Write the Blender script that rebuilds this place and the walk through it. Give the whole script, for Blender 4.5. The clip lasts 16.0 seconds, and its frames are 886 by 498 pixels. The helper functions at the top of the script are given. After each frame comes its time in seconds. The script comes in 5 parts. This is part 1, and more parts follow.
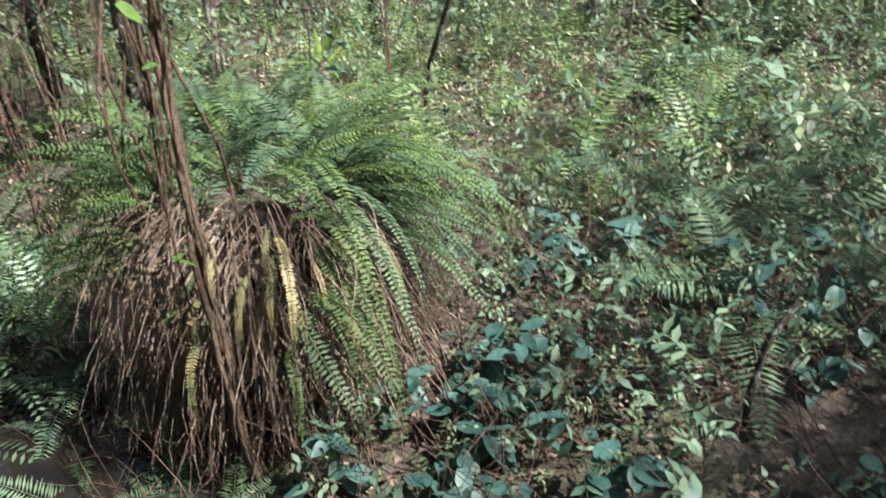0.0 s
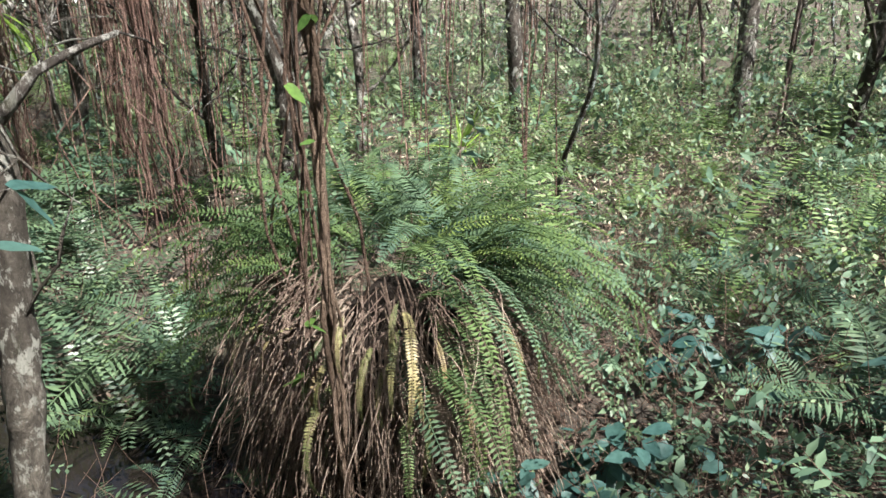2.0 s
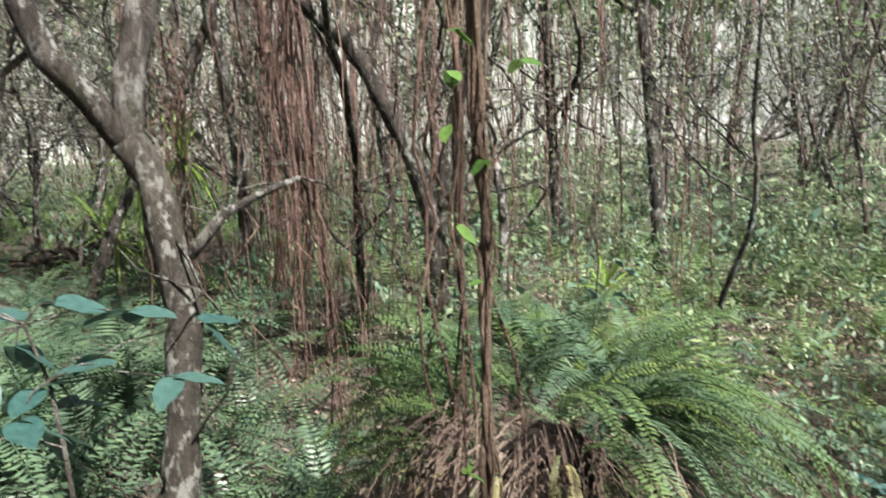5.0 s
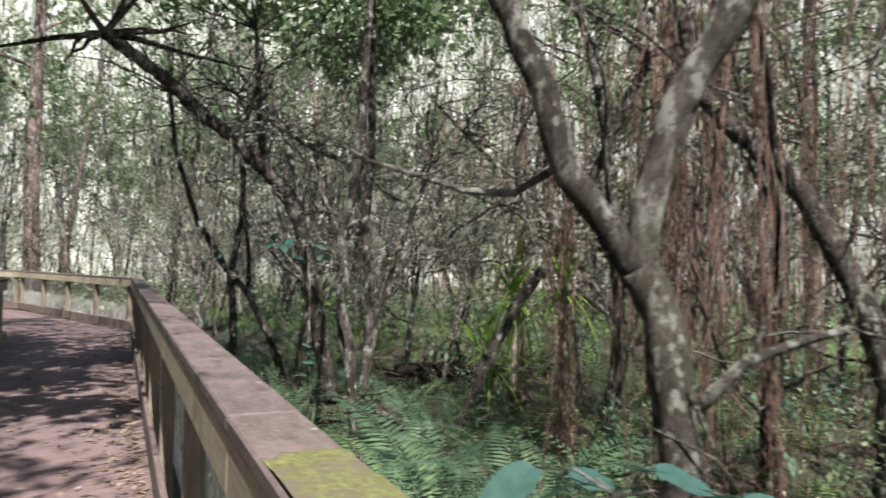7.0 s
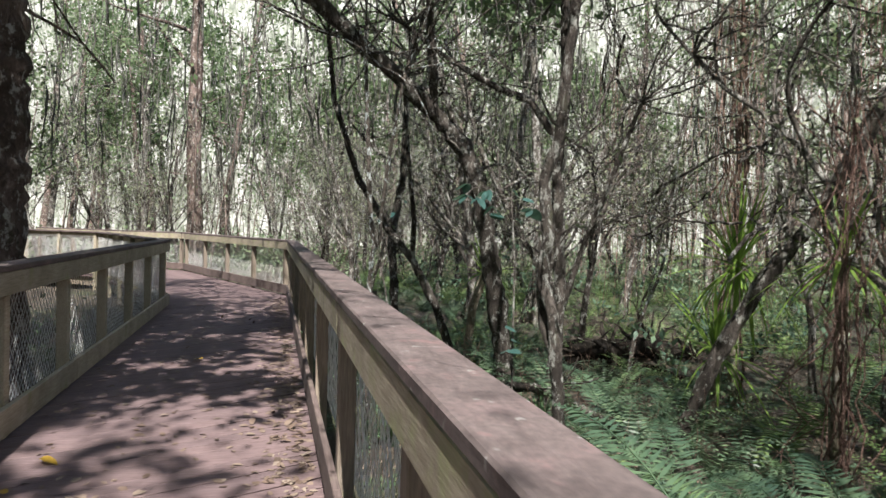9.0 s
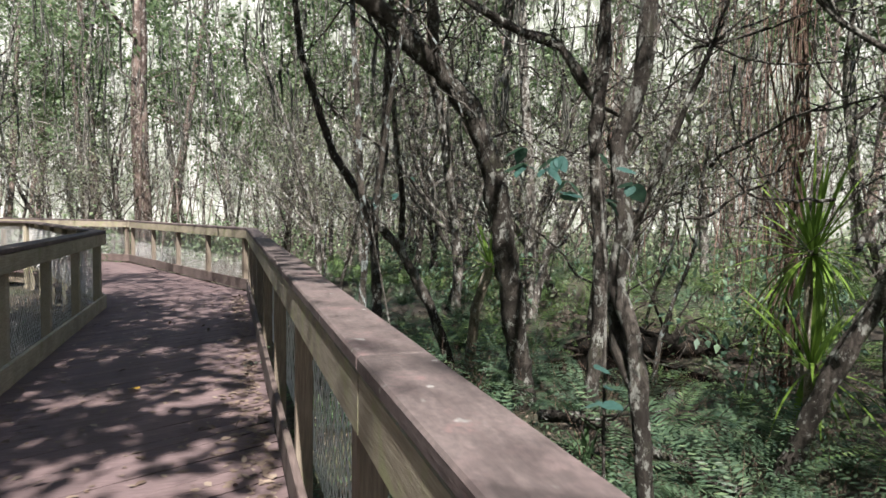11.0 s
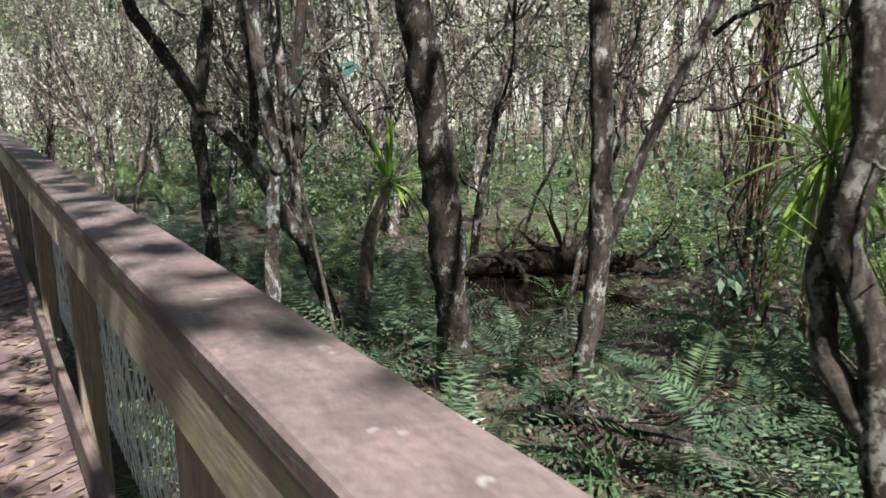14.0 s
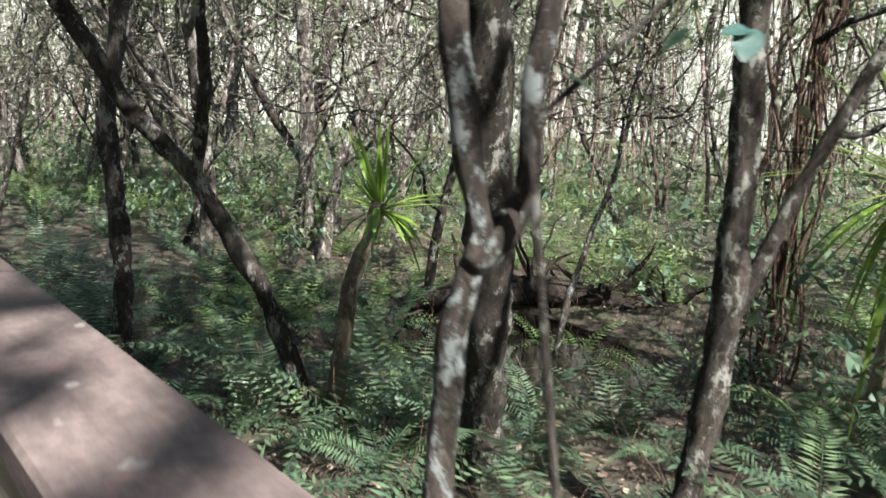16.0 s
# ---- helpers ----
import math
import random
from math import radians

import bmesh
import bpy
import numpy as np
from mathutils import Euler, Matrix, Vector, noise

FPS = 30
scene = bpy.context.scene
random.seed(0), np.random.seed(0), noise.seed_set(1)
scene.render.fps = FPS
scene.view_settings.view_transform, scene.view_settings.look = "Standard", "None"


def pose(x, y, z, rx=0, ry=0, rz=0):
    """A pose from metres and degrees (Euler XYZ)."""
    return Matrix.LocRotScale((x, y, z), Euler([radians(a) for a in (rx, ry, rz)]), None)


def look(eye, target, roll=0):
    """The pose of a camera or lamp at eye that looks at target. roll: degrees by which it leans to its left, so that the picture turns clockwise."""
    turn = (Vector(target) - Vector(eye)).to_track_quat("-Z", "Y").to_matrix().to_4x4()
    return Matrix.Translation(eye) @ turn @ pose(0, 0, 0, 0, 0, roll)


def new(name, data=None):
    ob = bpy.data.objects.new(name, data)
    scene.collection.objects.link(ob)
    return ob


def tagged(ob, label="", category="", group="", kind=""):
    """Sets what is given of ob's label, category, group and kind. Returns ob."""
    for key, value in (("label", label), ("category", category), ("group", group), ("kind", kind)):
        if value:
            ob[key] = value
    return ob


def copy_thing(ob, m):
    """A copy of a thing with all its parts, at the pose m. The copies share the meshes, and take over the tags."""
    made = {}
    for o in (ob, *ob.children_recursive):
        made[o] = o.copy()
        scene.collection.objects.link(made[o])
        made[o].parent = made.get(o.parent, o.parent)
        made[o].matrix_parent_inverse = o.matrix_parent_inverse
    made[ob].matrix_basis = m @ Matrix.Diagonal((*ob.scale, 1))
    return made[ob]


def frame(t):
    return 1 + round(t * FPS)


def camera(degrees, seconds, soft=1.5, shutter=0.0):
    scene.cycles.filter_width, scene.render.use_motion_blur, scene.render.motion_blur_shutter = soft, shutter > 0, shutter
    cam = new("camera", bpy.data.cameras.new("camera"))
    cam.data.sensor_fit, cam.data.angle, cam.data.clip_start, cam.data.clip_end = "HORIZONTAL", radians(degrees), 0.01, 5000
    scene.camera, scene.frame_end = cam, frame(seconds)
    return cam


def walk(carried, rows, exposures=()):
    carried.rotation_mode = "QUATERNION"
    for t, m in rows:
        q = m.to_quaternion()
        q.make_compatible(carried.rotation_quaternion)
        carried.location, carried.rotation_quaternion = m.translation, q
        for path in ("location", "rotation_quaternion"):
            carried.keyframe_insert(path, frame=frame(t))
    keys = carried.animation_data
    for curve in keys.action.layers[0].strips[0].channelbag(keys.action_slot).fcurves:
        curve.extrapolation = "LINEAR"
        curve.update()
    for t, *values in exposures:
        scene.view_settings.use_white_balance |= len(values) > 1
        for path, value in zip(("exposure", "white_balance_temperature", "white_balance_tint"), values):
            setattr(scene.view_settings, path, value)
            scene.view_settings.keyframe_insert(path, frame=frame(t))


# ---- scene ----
cam = camera(63.7, 16.0, 1.5, 0.4)
METRES, EYE, TILT, LEAN, TURN = 8.0, 1.32, 0.0, 0.0, 19.3
ROWS = [
    (0.0, 0.0014, 0.004, 0.016, -0.75, -27.65, 1.44),
    (0.5, 0.001, 0.0042, 0.016, 3.5, -23.81, 1.28),
    (1.0, -0.001, 0.0041, 0.016, 7.67, -21.46, 1.34),
    (1.5, -0.001, 0.0041, 0.016, 9.72, -20.83, 1.04),
    (2.0, -0.001, 0.0041, 0.016, 10.18, -20.68, 0.83),
    (2.5, -0.001, 0.0041, 0.016, 10.35, -20.39, 0.84),
    (3.0, -0.001, 0.0041, 0.016, 10.73, -19.78, 0.92),
    (5.5, -0.0263, 0.0097, 0.016, 24.94, -5.32, 1.62),
    (6.0, -0.0447, 0.0001, 0.018, 30.53, -1.41, 0.73),
    (6.5, -0.0635, -0.0043, 0.0192, 38.79, 0.81, -0.39),
    (7.0, -0.1019, 0.01, 0.0154, 46.17, 1.52, -1.31),
    (7.5, -0.1453, 0.0194, 0.0123, 50.97, 1.18, -1.68),
    (8.0, -0.1878, 0.0239, 0.0145, 54.12, 0.31, -1.68),
    (8.5, -0.2327, 0.0442, 0.0115, 56.2, -0.61, -1.7),
    (9.0, -0.2802, 0.0658, 0.01, 57.18, -1.59, -1.65),
    (9.5, -0.3259, 0.0837, 0.0102, 56.94, -2.39, -1.47),
    (12.0, -0.567, 0.1688, 0.0136, 50.24, -4.01, -0.17),
    (12.5, -0.6107, 0.1866, 0.0133, 47.7, -5.19, -0.25),
    (13.0, -0.6562, 0.2087, 0.0129, 44.28, -6.7, -0.35),
    (13.5, -0.7024, 0.2189, 0.0117, 39.37, -9.22, -0.12),
    (14.0, -0.7421, 0.2367, 0.0107, 37.27, -11.34, 0.02),
    (14.5, -0.7796, 0.2575, 0.0113, 35.93, -12.06, 0.13),
    (15.0, -0.8265, 0.2691, 0.011, 31.51, -11.89, -0.52),
    (15.5, -0.8665, 0.2872, 0.0089, 29.36, -11.64, -1.69),
    (16.0, -0.9069, 0.3066, 0.0117, 28.0, -10.92, -2.62),
]
EXPOSURES = [(0.0, 1.78), (3.0, 1.72), (5.5, 1.55), (7.0, 1.22), (9.0, 1.25), (12.5, 1.33), (14.0, 1.52), (14.6, 1.6), (15.0, 1.68), (16.0, 1.9)]
walk(cam, [(t, pose(0, 0, EYE, TILT, LEAN, TURN) @ pose(METRES * x, METRES * y, METRES * z, 90 + pitch, roll, yaw)) for t, x, y, z, yaw, pitch, roll in ROWS], EXPOSURES)

# ---- world, sun, light ----
SUN_ELEV, SUN_ROT = radians(54), radians(97)      # the sun stands behind the walker (+x)
world = bpy.data.worlds.new("world")
scene.world = world
world.use_nodes = True
sky = world.node_tree.nodes.new("ShaderNodeTexSky")
sky.sky_type, sky.sun_disc, sky.sun_elevation, sky.sun_rotation = "NISHITA", False, SUN_ELEV, SUN_ROT
world.node_tree.links.new(sky.outputs[0], world.node_tree.nodes["Background"].inputs[0])
world.node_tree.nodes["Background"].inputs[1].default_value = 0.075
sun = new("sun", bpy.data.lights.new("sun", "SUN"))
sun.data.energy, sun.data.angle, sun.data.color = 5.0, radians(0.6), (1.0, 0.965, 0.92)
sun.matrix_world = look((math.sin(SUN_ROT) * 30, math.cos(SUN_ROT) * 30, math.tan(SUN_ELEV) * 30), (0, 0, 0))


# ---- materials ----
def nodes_of(name):
    m = bpy.data.materials.new(name)
    m.use_nodes = True
    nt = m.node_tree
    return m, nt, nt.nodes["Principled BSDF"]


def ramp(nt, fac, stops):
    r = nt.nodes.new("ShaderNodeValToRGB")
    el = r.color_ramp.elements
    while len(el) < len(stops):
        el.new(0.5)
    for e, (p, c) in zip(el, stops):
        e.position, e.color = p, (*c, 1)
    nt.links.new(fac, r.inputs[0])
    return r.outputs[0]


def noise_tex(nt, scale, detail=4, rough=0.6, stretch=None, dist=0.0):
    co = nt.nodes.new("ShaderNodeTexCoord")
    n = nt.nodes.new("ShaderNodeTexNoise")
    n.inputs["Scale"].default_value, n.inputs["Detail"].default_value = scale, detail
    n.inputs["Roughness"].default_value, n.inputs["Distortion"].default_value = rough, dist
    src = co.outputs["Object"]
    if stretch:
        mp = nt.nodes.new("ShaderNodeMapping")
        mp.inputs["Scale"].default_value = stretch
        nt.links.new(src, mp.inputs[0])
        src = mp.outputs[0]
    nt.links.new(src, n.inputs["Vector"])
    return n.outputs["Fac"]


def mix_col(nt, fac, a, b, mode="MIX"):
    m = nt.nodes.new("ShaderNodeMix")
    m.data_type, m.blend_type = "RGBA", mode
    for v, i in ((fac, 0), (a, 6), (b, 7)):
        if isinstance(v, (int, float)):
            m.inputs[i].default_value = v
        elif isinstance(v, tuple):
            m.inputs[i].default_value = (*v, 1)
        else:
            nt.links.new(v, m.inputs[i])
    return m.outputs[2]


def bump(nt, bsdf, height, strength, dist=0.02):
    b = nt.nodes.new("ShaderNodeBump")
    b.inputs["Strength"].default_value, b.inputs["Distance"].default_value = strength, dist
    nt.links.new(height, b.inputs["Height"])
    nt.links.new(b.outputs[0], bsdf.inputs["Normal"])


def bark_mat(name, dark, light, lichen=None, amount=0.62, scale=14, lichen_scale=14):
    m, nt, b = nodes_of(name)
    grain = noise_tex(nt, scale * 1.5, 9, 0.8, (1, 1, 0.55), 1.2)
    col = ramp(nt, grain, [(0.36, tuple(c * 0.6 for c in dark)), (0.5, tuple(0.5 * (p + q) for p, q in zip(dark, light))), (0.64, tuple(min(1, c * 1.2) for c in light))])
    big = noise_tex(nt, 3.1, 5, 0.65, (1, 1, 0.5))
    col = mix_col(nt, ramp(nt, big, [(0.4, (0.75, 0.75, 0.75)), (0.55, (0, 0, 0))]), col, tuple(c * 0.8 for c in dark))
    col = mix_col(nt, ramp(nt, big, [(0.55, (0, 0, 0)), (0.7, (0.6, 0.6, 0.6))]), col, tuple(min(1, c * 1.9) for c in light))
    if lichen:
        spots = noise_tex(nt, lichen_scale, 8, 0.72, (1, 1, 0.6))
        col = mix_col(nt, ramp(nt, spots, [(amount - 0.05, (0, 0, 0)), (amount + 0.01, (0.8, 0.8, 0.8))]), col, lichen)
        crust = noise_tex(nt, 5.2, 9, 0.78, (1, 1, 0.5), 0.6)
        col = mix_col(nt, ramp(nt, crust, [(amount - 0.02, (0, 0, 0)), (amount + 0.03, (0.7, 0.7, 0.7))]), col, tuple(c * 0.85 for c in lichen))
        damp = noise_tex(nt, 5.5, 5, 0.7, (1, 1, 0.5))
        col = mix_col(nt, ramp(nt, damp, [(0.56, (0, 0, 0)), (0.68, (0.6, 0.6, 0.6))]), col, (0.075, 0.08, 0.045))
    nt.links.new(col, b.inputs["Base Color"])
    b.inputs["Roughness"].default_value = 0.92
    b.inputs["Specular IOR Level"].default_value = 0.2
    bump(nt, b, grain, 1.0, 0.045)
    return m


def leaf_mat(name, stops, rough=0.42, through_part=0.32, spec=0.5, random_of="island"):
    m, nt, b = nodes_of(name)
    if random_of == "island":
        src = nt.nodes.new("ShaderNodeNewGeometry").outputs["Random Per Island"]
    else:
        src = nt.nodes.new("ShaderNodeObjectInfo").outputs["Random"]
    col = ramp(nt, src, stops)
    col = mix_col(nt, 0.35, col, ramp(nt, noise_tex(nt, 5, 3), [(0.3, tuple(c * 0.55 for c in stops[0][1])), (0.7, tuple(min(1, c * 1.5) for c in stops[-1][1]))]))
    nt.links.new(col, b.inputs["Base Color"])
    b.inputs["Roughness"].default_value = rough
    b.inputs["Specular IOR Level"].default_value = spec
    tr = nt.nodes.new("ShaderNodeBsdfTranslucent")
    warm = mix_col(nt, 0.3, col, (0.15, 0.24, 0.10))
    nt.links.new(warm, tr.inputs[0])
    mx = nt.nodes.new("ShaderNodeMixShader")
    mx.inputs[0].default_value = through_part
    nt.links.new(b.outputs[0], mx.inputs[1])
    nt.links.new(tr.outputs[0], mx.inputs[2])
    nt.links.new(mx.outputs[0], nt.nodes["Material Output"].inputs[0])
    return m


def wood_mat(name, dark, light, moss=None, rough=0.85, axis=(1, 14, 14), moss_at=0.55, spots=None):
    m, nt, b = nodes_of(name)
    grain = noise_tex(nt, 7, 6, 0.65, axis, 0.4)
    col = ramp(nt, grain, [(0.28, dark), (0.72, light)])
    stain = noise_tex(nt, 2.5, 4, 0.6)
    col = mix_col(nt, ramp(nt, stain, [(0.4, (0, 0, 0)), (0.8, (0.6, 0.6, 0.6))]), col, tuple(c * 0.5 for c in dark))
    rnd = nt.nodes.new("ShaderNodeObjectInfo").outputs["Random"]
    col = mix_col(nt, 0.75, col, ramp(nt, rnd, [(0, (0.72, 0.72, 0.74)), (1, (1, 0.98, 0.96))]), "MULTIPLY")
    if moss:
        mo = noise_tex(nt, 4.5, 5, 0.7)
        col = mix_col(nt, ramp(nt, mo, [(moss_at, (0, 0, 0)), (moss_at + 0.15, (0.8, 0.8, 0.8))]), col, moss)
    if spots:
        sp = noise_tex(nt, 19, 2, 0.5)
        col = mix_col(nt, ramp(nt, sp, [(0.69, (0, 0, 0)), (0.74, (0.6, 0.6, 0.6))]), col, spots)
        fleck = noise_tex(nt, 60, 6, 0.8)
        col = mix_col(nt, 0.65, col, ramp(nt, fleck, [(0.36, (0.55, 0.55, 0.56)), (0.64, (1.25, 1.22, 1.2))]), "MULTIPLY")
        red = noise_tex(nt, 9, 5, 0.7)
        col = mix_col(nt, ramp(nt, red, [(0.6, (0, 0, 0)), (0.7, (0.5, 0.5, 0.5))]), col, (0.23, 0.12, 0.115))
    nt.links.new(col, b.inputs["Base Color"])
    b.inputs["Roughness"].default_value = rough
    bump(nt, b, grain, 0.35, 0.006)
    return m


M_BARK_DARK = bark_mat("bark_dark", (0.034, 0.028, 0.024), (0.135, 0.115, 0.10), (0.46, 0.46, 0.42), 0.59)
M_BARK_GREY = bark_mat("bark_grey", (0.06, 0.05, 0.043), (0.21, 0.185, 0.163), (0.50, 0.49, 0.45), 0.57)
M_BARK_LICHEN = bark_mat("bark_lichen", (0.045, 0.038, 0.032), (0.16, 0.135, 0.115), (0.52, 0.58, 0.57), 0.585, 18, 20)
M_BARK_MOTTLED = bark_mat("bark_mottled", (0.055, 0.047, 0.038), (0.21, 0.185, 0.155), (0.42, 0.42, 0.37), 0.58, 16, 20)
M_BARK_TALL = bark_mat("bark_tall", (0.07, 0.05, 0.042), (0.24, 0.18, 0.155), (0.52, 0.49, 0.45), 0.6, 8)
M_STEM = bark_mat("pale_stem", (0.15, 0.12, 0.085), (0.40, 0.35, 0.27), (0.5, 0.48, 0.42), 0.6, 12)
M_VINE = bark_mat("vine_bark", (0.10, 0.062, 0.045), (0.33, 0.225, 0.175), None, 0.6, 30)
M_SHAGGY = bark_mat("shaggy_vine", (0.13, 0.085, 0.06), (0.37, 0.27, 0.20), None, 0.6, 30)
M_ROTTEN = bark_mat("rotten_wood", (0.018, 0.015, 0.012), (0.07, 0.058, 0.047), None, 0.6, 18)
M_PEAT = bark_mat("peat", (0.02, 0.014, 0.011), (0.085, 0.06, 0.047), None, 0.6, 24)
M_ROOT = bark_mat("aerial_root", (0.12, 0.066, 0.052), (0.40, 0.265, 0.22), None, 0.6, 25)
M_MOSS = bark_mat("hanging_moss", (0.09, 0.09, 0.075), (0.27, 0.26, 0.23), None, 0.6, 20)
M_DEAD = bark_mat("dead_fern", (0.22, 0.145, 0.115), (0.58, 0.45, 0.36), None, 0.6, 20)
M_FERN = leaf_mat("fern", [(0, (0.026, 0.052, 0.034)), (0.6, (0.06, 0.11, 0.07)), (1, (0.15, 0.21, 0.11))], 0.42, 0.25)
M_FERN_OBJ = leaf_mat("fern_frond", [(0, (0.018, 0.044, 0.04)), (0.5, (0.042, 0.088, 0.072)), (0.85, (0.088, 0.148, 0.11)), (0.95, (0.11, 0.175, 0.085)), (1, (0.15, 0.215, 0.085))], 0.58, 0.3, 0.22, "object")
M_FERN_GREEN = leaf_mat("clump_frond", [(0, (0.022, 0.052, 0.026)), (0.5, (0.05, 0.10, 0.05)), (0.85, (0.11, 0.175, 0.07)), (1, (0.19, 0.26, 0.07))], 0.55, 0.35, 0.25, "object")
# Brighter copy of M_FERN: sunlight is put into the leaf colour.
M_FERN_SUN = leaf_mat("sun_painted_fern", [(0, (0.05, 0.105, 0.035)), (0.6, (0.12, 0.215, 0.07)), (1, (0.25, 0.335, 0.12))], 0.45, 0.4)
M_FERN_DRY = leaf_mat("yellowing_frond", [(0, (0.09, 0.14, 0.05)), (0.5, (0.20, 0.23, 0.08)), (0.8, (0.32, 0.28, 0.13)), (1, (0.36, 0.25, 0.15))], 0.5, 0.3, 0.4, "object")
M_BROAD = leaf_mat("broad_leaf", [(0, (0.04, 0.085, 0.062)), (0.6, (0.08, 0.15, 0.105)), (1, (0.16, 0.235, 0.14))], 0.5, 0.25, 0.3)
M_BLUE_LEAF = leaf_mat("sapling_leaf", [(0, (0.024, 0.072, 0.066)), (1, (0.062, 0.128, 0.108))], 0.5, 0.3, 0.4, "object")
M_CANOPY = leaf_mat("canopy_leaf", [(0, (0.06, 0.11, 0.05)), (0.6, (0.10, 0.165, 0.075)), (1, (0.20, 0.25, 0.12))], 0.5, 0.5)
M_TWIG_LEAF = leaf_mat("dry_leaf_on_twig", [(0, (0.09, 0.13, 0.06)), (0.5, (0.17, 0.21, 0.11)), (1, (0.36, 0.36, 0.26))], 0.6, 0.35)
# Shrub leaves with their sunlit look painted in as paler colour.
M_BRIGHT = leaf_mat("sun_painted_shrub", [(0, (0.05, 0.10, 0.05)), (0.6, (0.13, 0.21, 0.095)), (1, (0.32, 0.38, 0.22))], 0.5, 0.35)
M_HERB = leaf_mat("herb_leaf", [(0, (0.035, 0.07, 0.035)), (0.7, (0.08, 0.14, 0.065)), (1, (0.20, 0.26, 0.14))], 0.5, 0.3)
M_BROM = leaf_mat("strap_leaf", [(0, (0.08, 0.17, 0.025)), (1, (0.24, 0.36, 0.06))], 0.45, 0.4, 0.4)
M_TUFT = leaf_mat("tuft_leaf", [(0, (0.03, 0.07, 0.035)), (0.6, (0.065, 0.125, 0.06)), (1, (0.15, 0.22, 0.10))], 0.4, 0.3, 0.5)
M_CLIMBER = leaf_mat("climber_leaf", [(0, (0.04, 0.10, 0.025)), (1, (0.13, 0.23, 0.05))], 0.45, 0.35, 0.4, "object")
M_LITTER = leaf_mat("leaf_litter", [(0, (0.06, 0.036, 0.026)), (0.55, (0.15, 0.097, 0.072)), (0.85, (0.21, 0.155, 0.12)), (1, (0.31, 0.25, 0.20))], 0.75, 0.05, 0.3)
# Straw colour, made paler to carry the clearing's sunlight.
M_STRAW = leaf_mat("sun_paled_straw", [(0, (0.16, 0.12, 0.08)), (0.6, (0.34, 0.28, 0.19)), (1, (0.52, 0.46, 0.36))], 0.7, 0.1, 0.3)
M_YELLOW = leaf_mat("yellow_leaf", [(0, (0.30, 0.17, 0.02)), (1, (0.42, 0.27, 0.03))], 0.6, 0.2)
M_CAP = wood_mat("cap_wood", (0.088, 0.066, 0.063), (0.195, 0.155, 0.147), (0.165, 0.12, 0.117), 0.8, (1, 4, 6), 0.5, (0.34, 0.34, 0.32))
M_FASCIA = wood_mat("rail_wood", (0.24, 0.20, 0.145), (0.52, 0.46, 0.35), (0.30, 0.31, 0.16), 0.85, (1, 14, 14), 0.5)
M_POST = wood_mat("post_wood", (0.16, 0.125, 0.095), (0.36, 0.30, 0.235), (0.20, 0.21, 0.11), 0.85, (14, 14, 1), 0.58)
M_TOE = wood_mat("toe_wood", (0.085, 0.06, 0.055), (0.20, 0.15, 0.135), (0.12, 0.10, 0.07), 0.9, (1, 14, 14), 0.55)
# Sunlight on the left railing is put into this paler wood colour.
M_LEFTRAIL = wood_mat("sun_paled_rail_wood", (0.3, 0.255, 0.18), (0.56, 0.49, 0.37), (0.26, 0.26, 0.13), 0.85, (1, 14, 14), 0.56)
M_PLANK = wood_mat("deck_wood", (0.105, 0.071, 0.072), (0.255, 0.178, 0.175), None, 0.85, (14, 1, 14))


def moss_mat():
    m, nt, b = nodes_of("rail_moss")
    fine = noise_tex(nt, 55, 8, 0.8)
    col = ramp(nt, fine, [(0.35, (0.07, 0.06, 0.03)), (0.5, (0.13, 0.135, 0.045)), (0.66, (0.23, 0.23, 0.08))])
    col = mix_col(nt, ramp(nt, noise_tex(nt, 11, 5, 0.7), [(0.42, (0.8, 0.8, 0.8)), (0.56, (0, 0, 0))]), col, (0.13, 0.10, 0.075))
    nt.links.new(col, b.inputs["Base Color"])
    b.inputs["Roughness"].default_value = 0.95
    bump(nt, b, fine, 0.8, 0.006)
    return m


M_MOSSY = moss_mat()


def wire_mat():
    m, nt, b = nodes_of("galvanised_wire")
    col = ramp(nt, noise_tex(nt, 12, 3), [(0.3, (0.38, 0.37, 0.36)), (0.7, (0.78, 0.78, 0.77))])
    nt.links.new(col, b.inputs["Base Color"])
    b.inputs["Metallic"].default_value, b.inputs["Roughness"].default_value = 0.25, 0.5
    return m


def ground_mat():
    m, nt, b = nodes_of("swamp_floor")
    fine = noise_tex(nt, 22, 8, 0.75)
    col = ramp(nt, fine, [(0.3, (0.022, 0.016, 0.012)), (0.5, (0.06, 0.047, 0.035)), (0.72, (0.15, 0.12, 0.09))])
    green = noise_tex(nt, 0.9, 5, 0.65)
    col = mix_col(nt, ramp(nt, green, [(0.5, (0, 0, 0)), (0.66, (0.55, 0.55, 0.55))]), col, (0.06, 0.085, 0.03))
    nt.links.new(col, b.inputs["Base Color"])
    b.inputs["Roughness"].default_value = 0.85
    bump(nt, b, fine, 0.9, 0.04)
    return m


def water_mat():
    m, nt, b = nodes_of("swamp_water")
    b.inputs["Base Color"].default_value = (0.012, 0.010, 0.008, 1)
    b.inputs["Roughness"].default_value = 0.06
    bump(nt, b, noise_tex(nt, 6, 3), 0.08, 0.01)
    return m


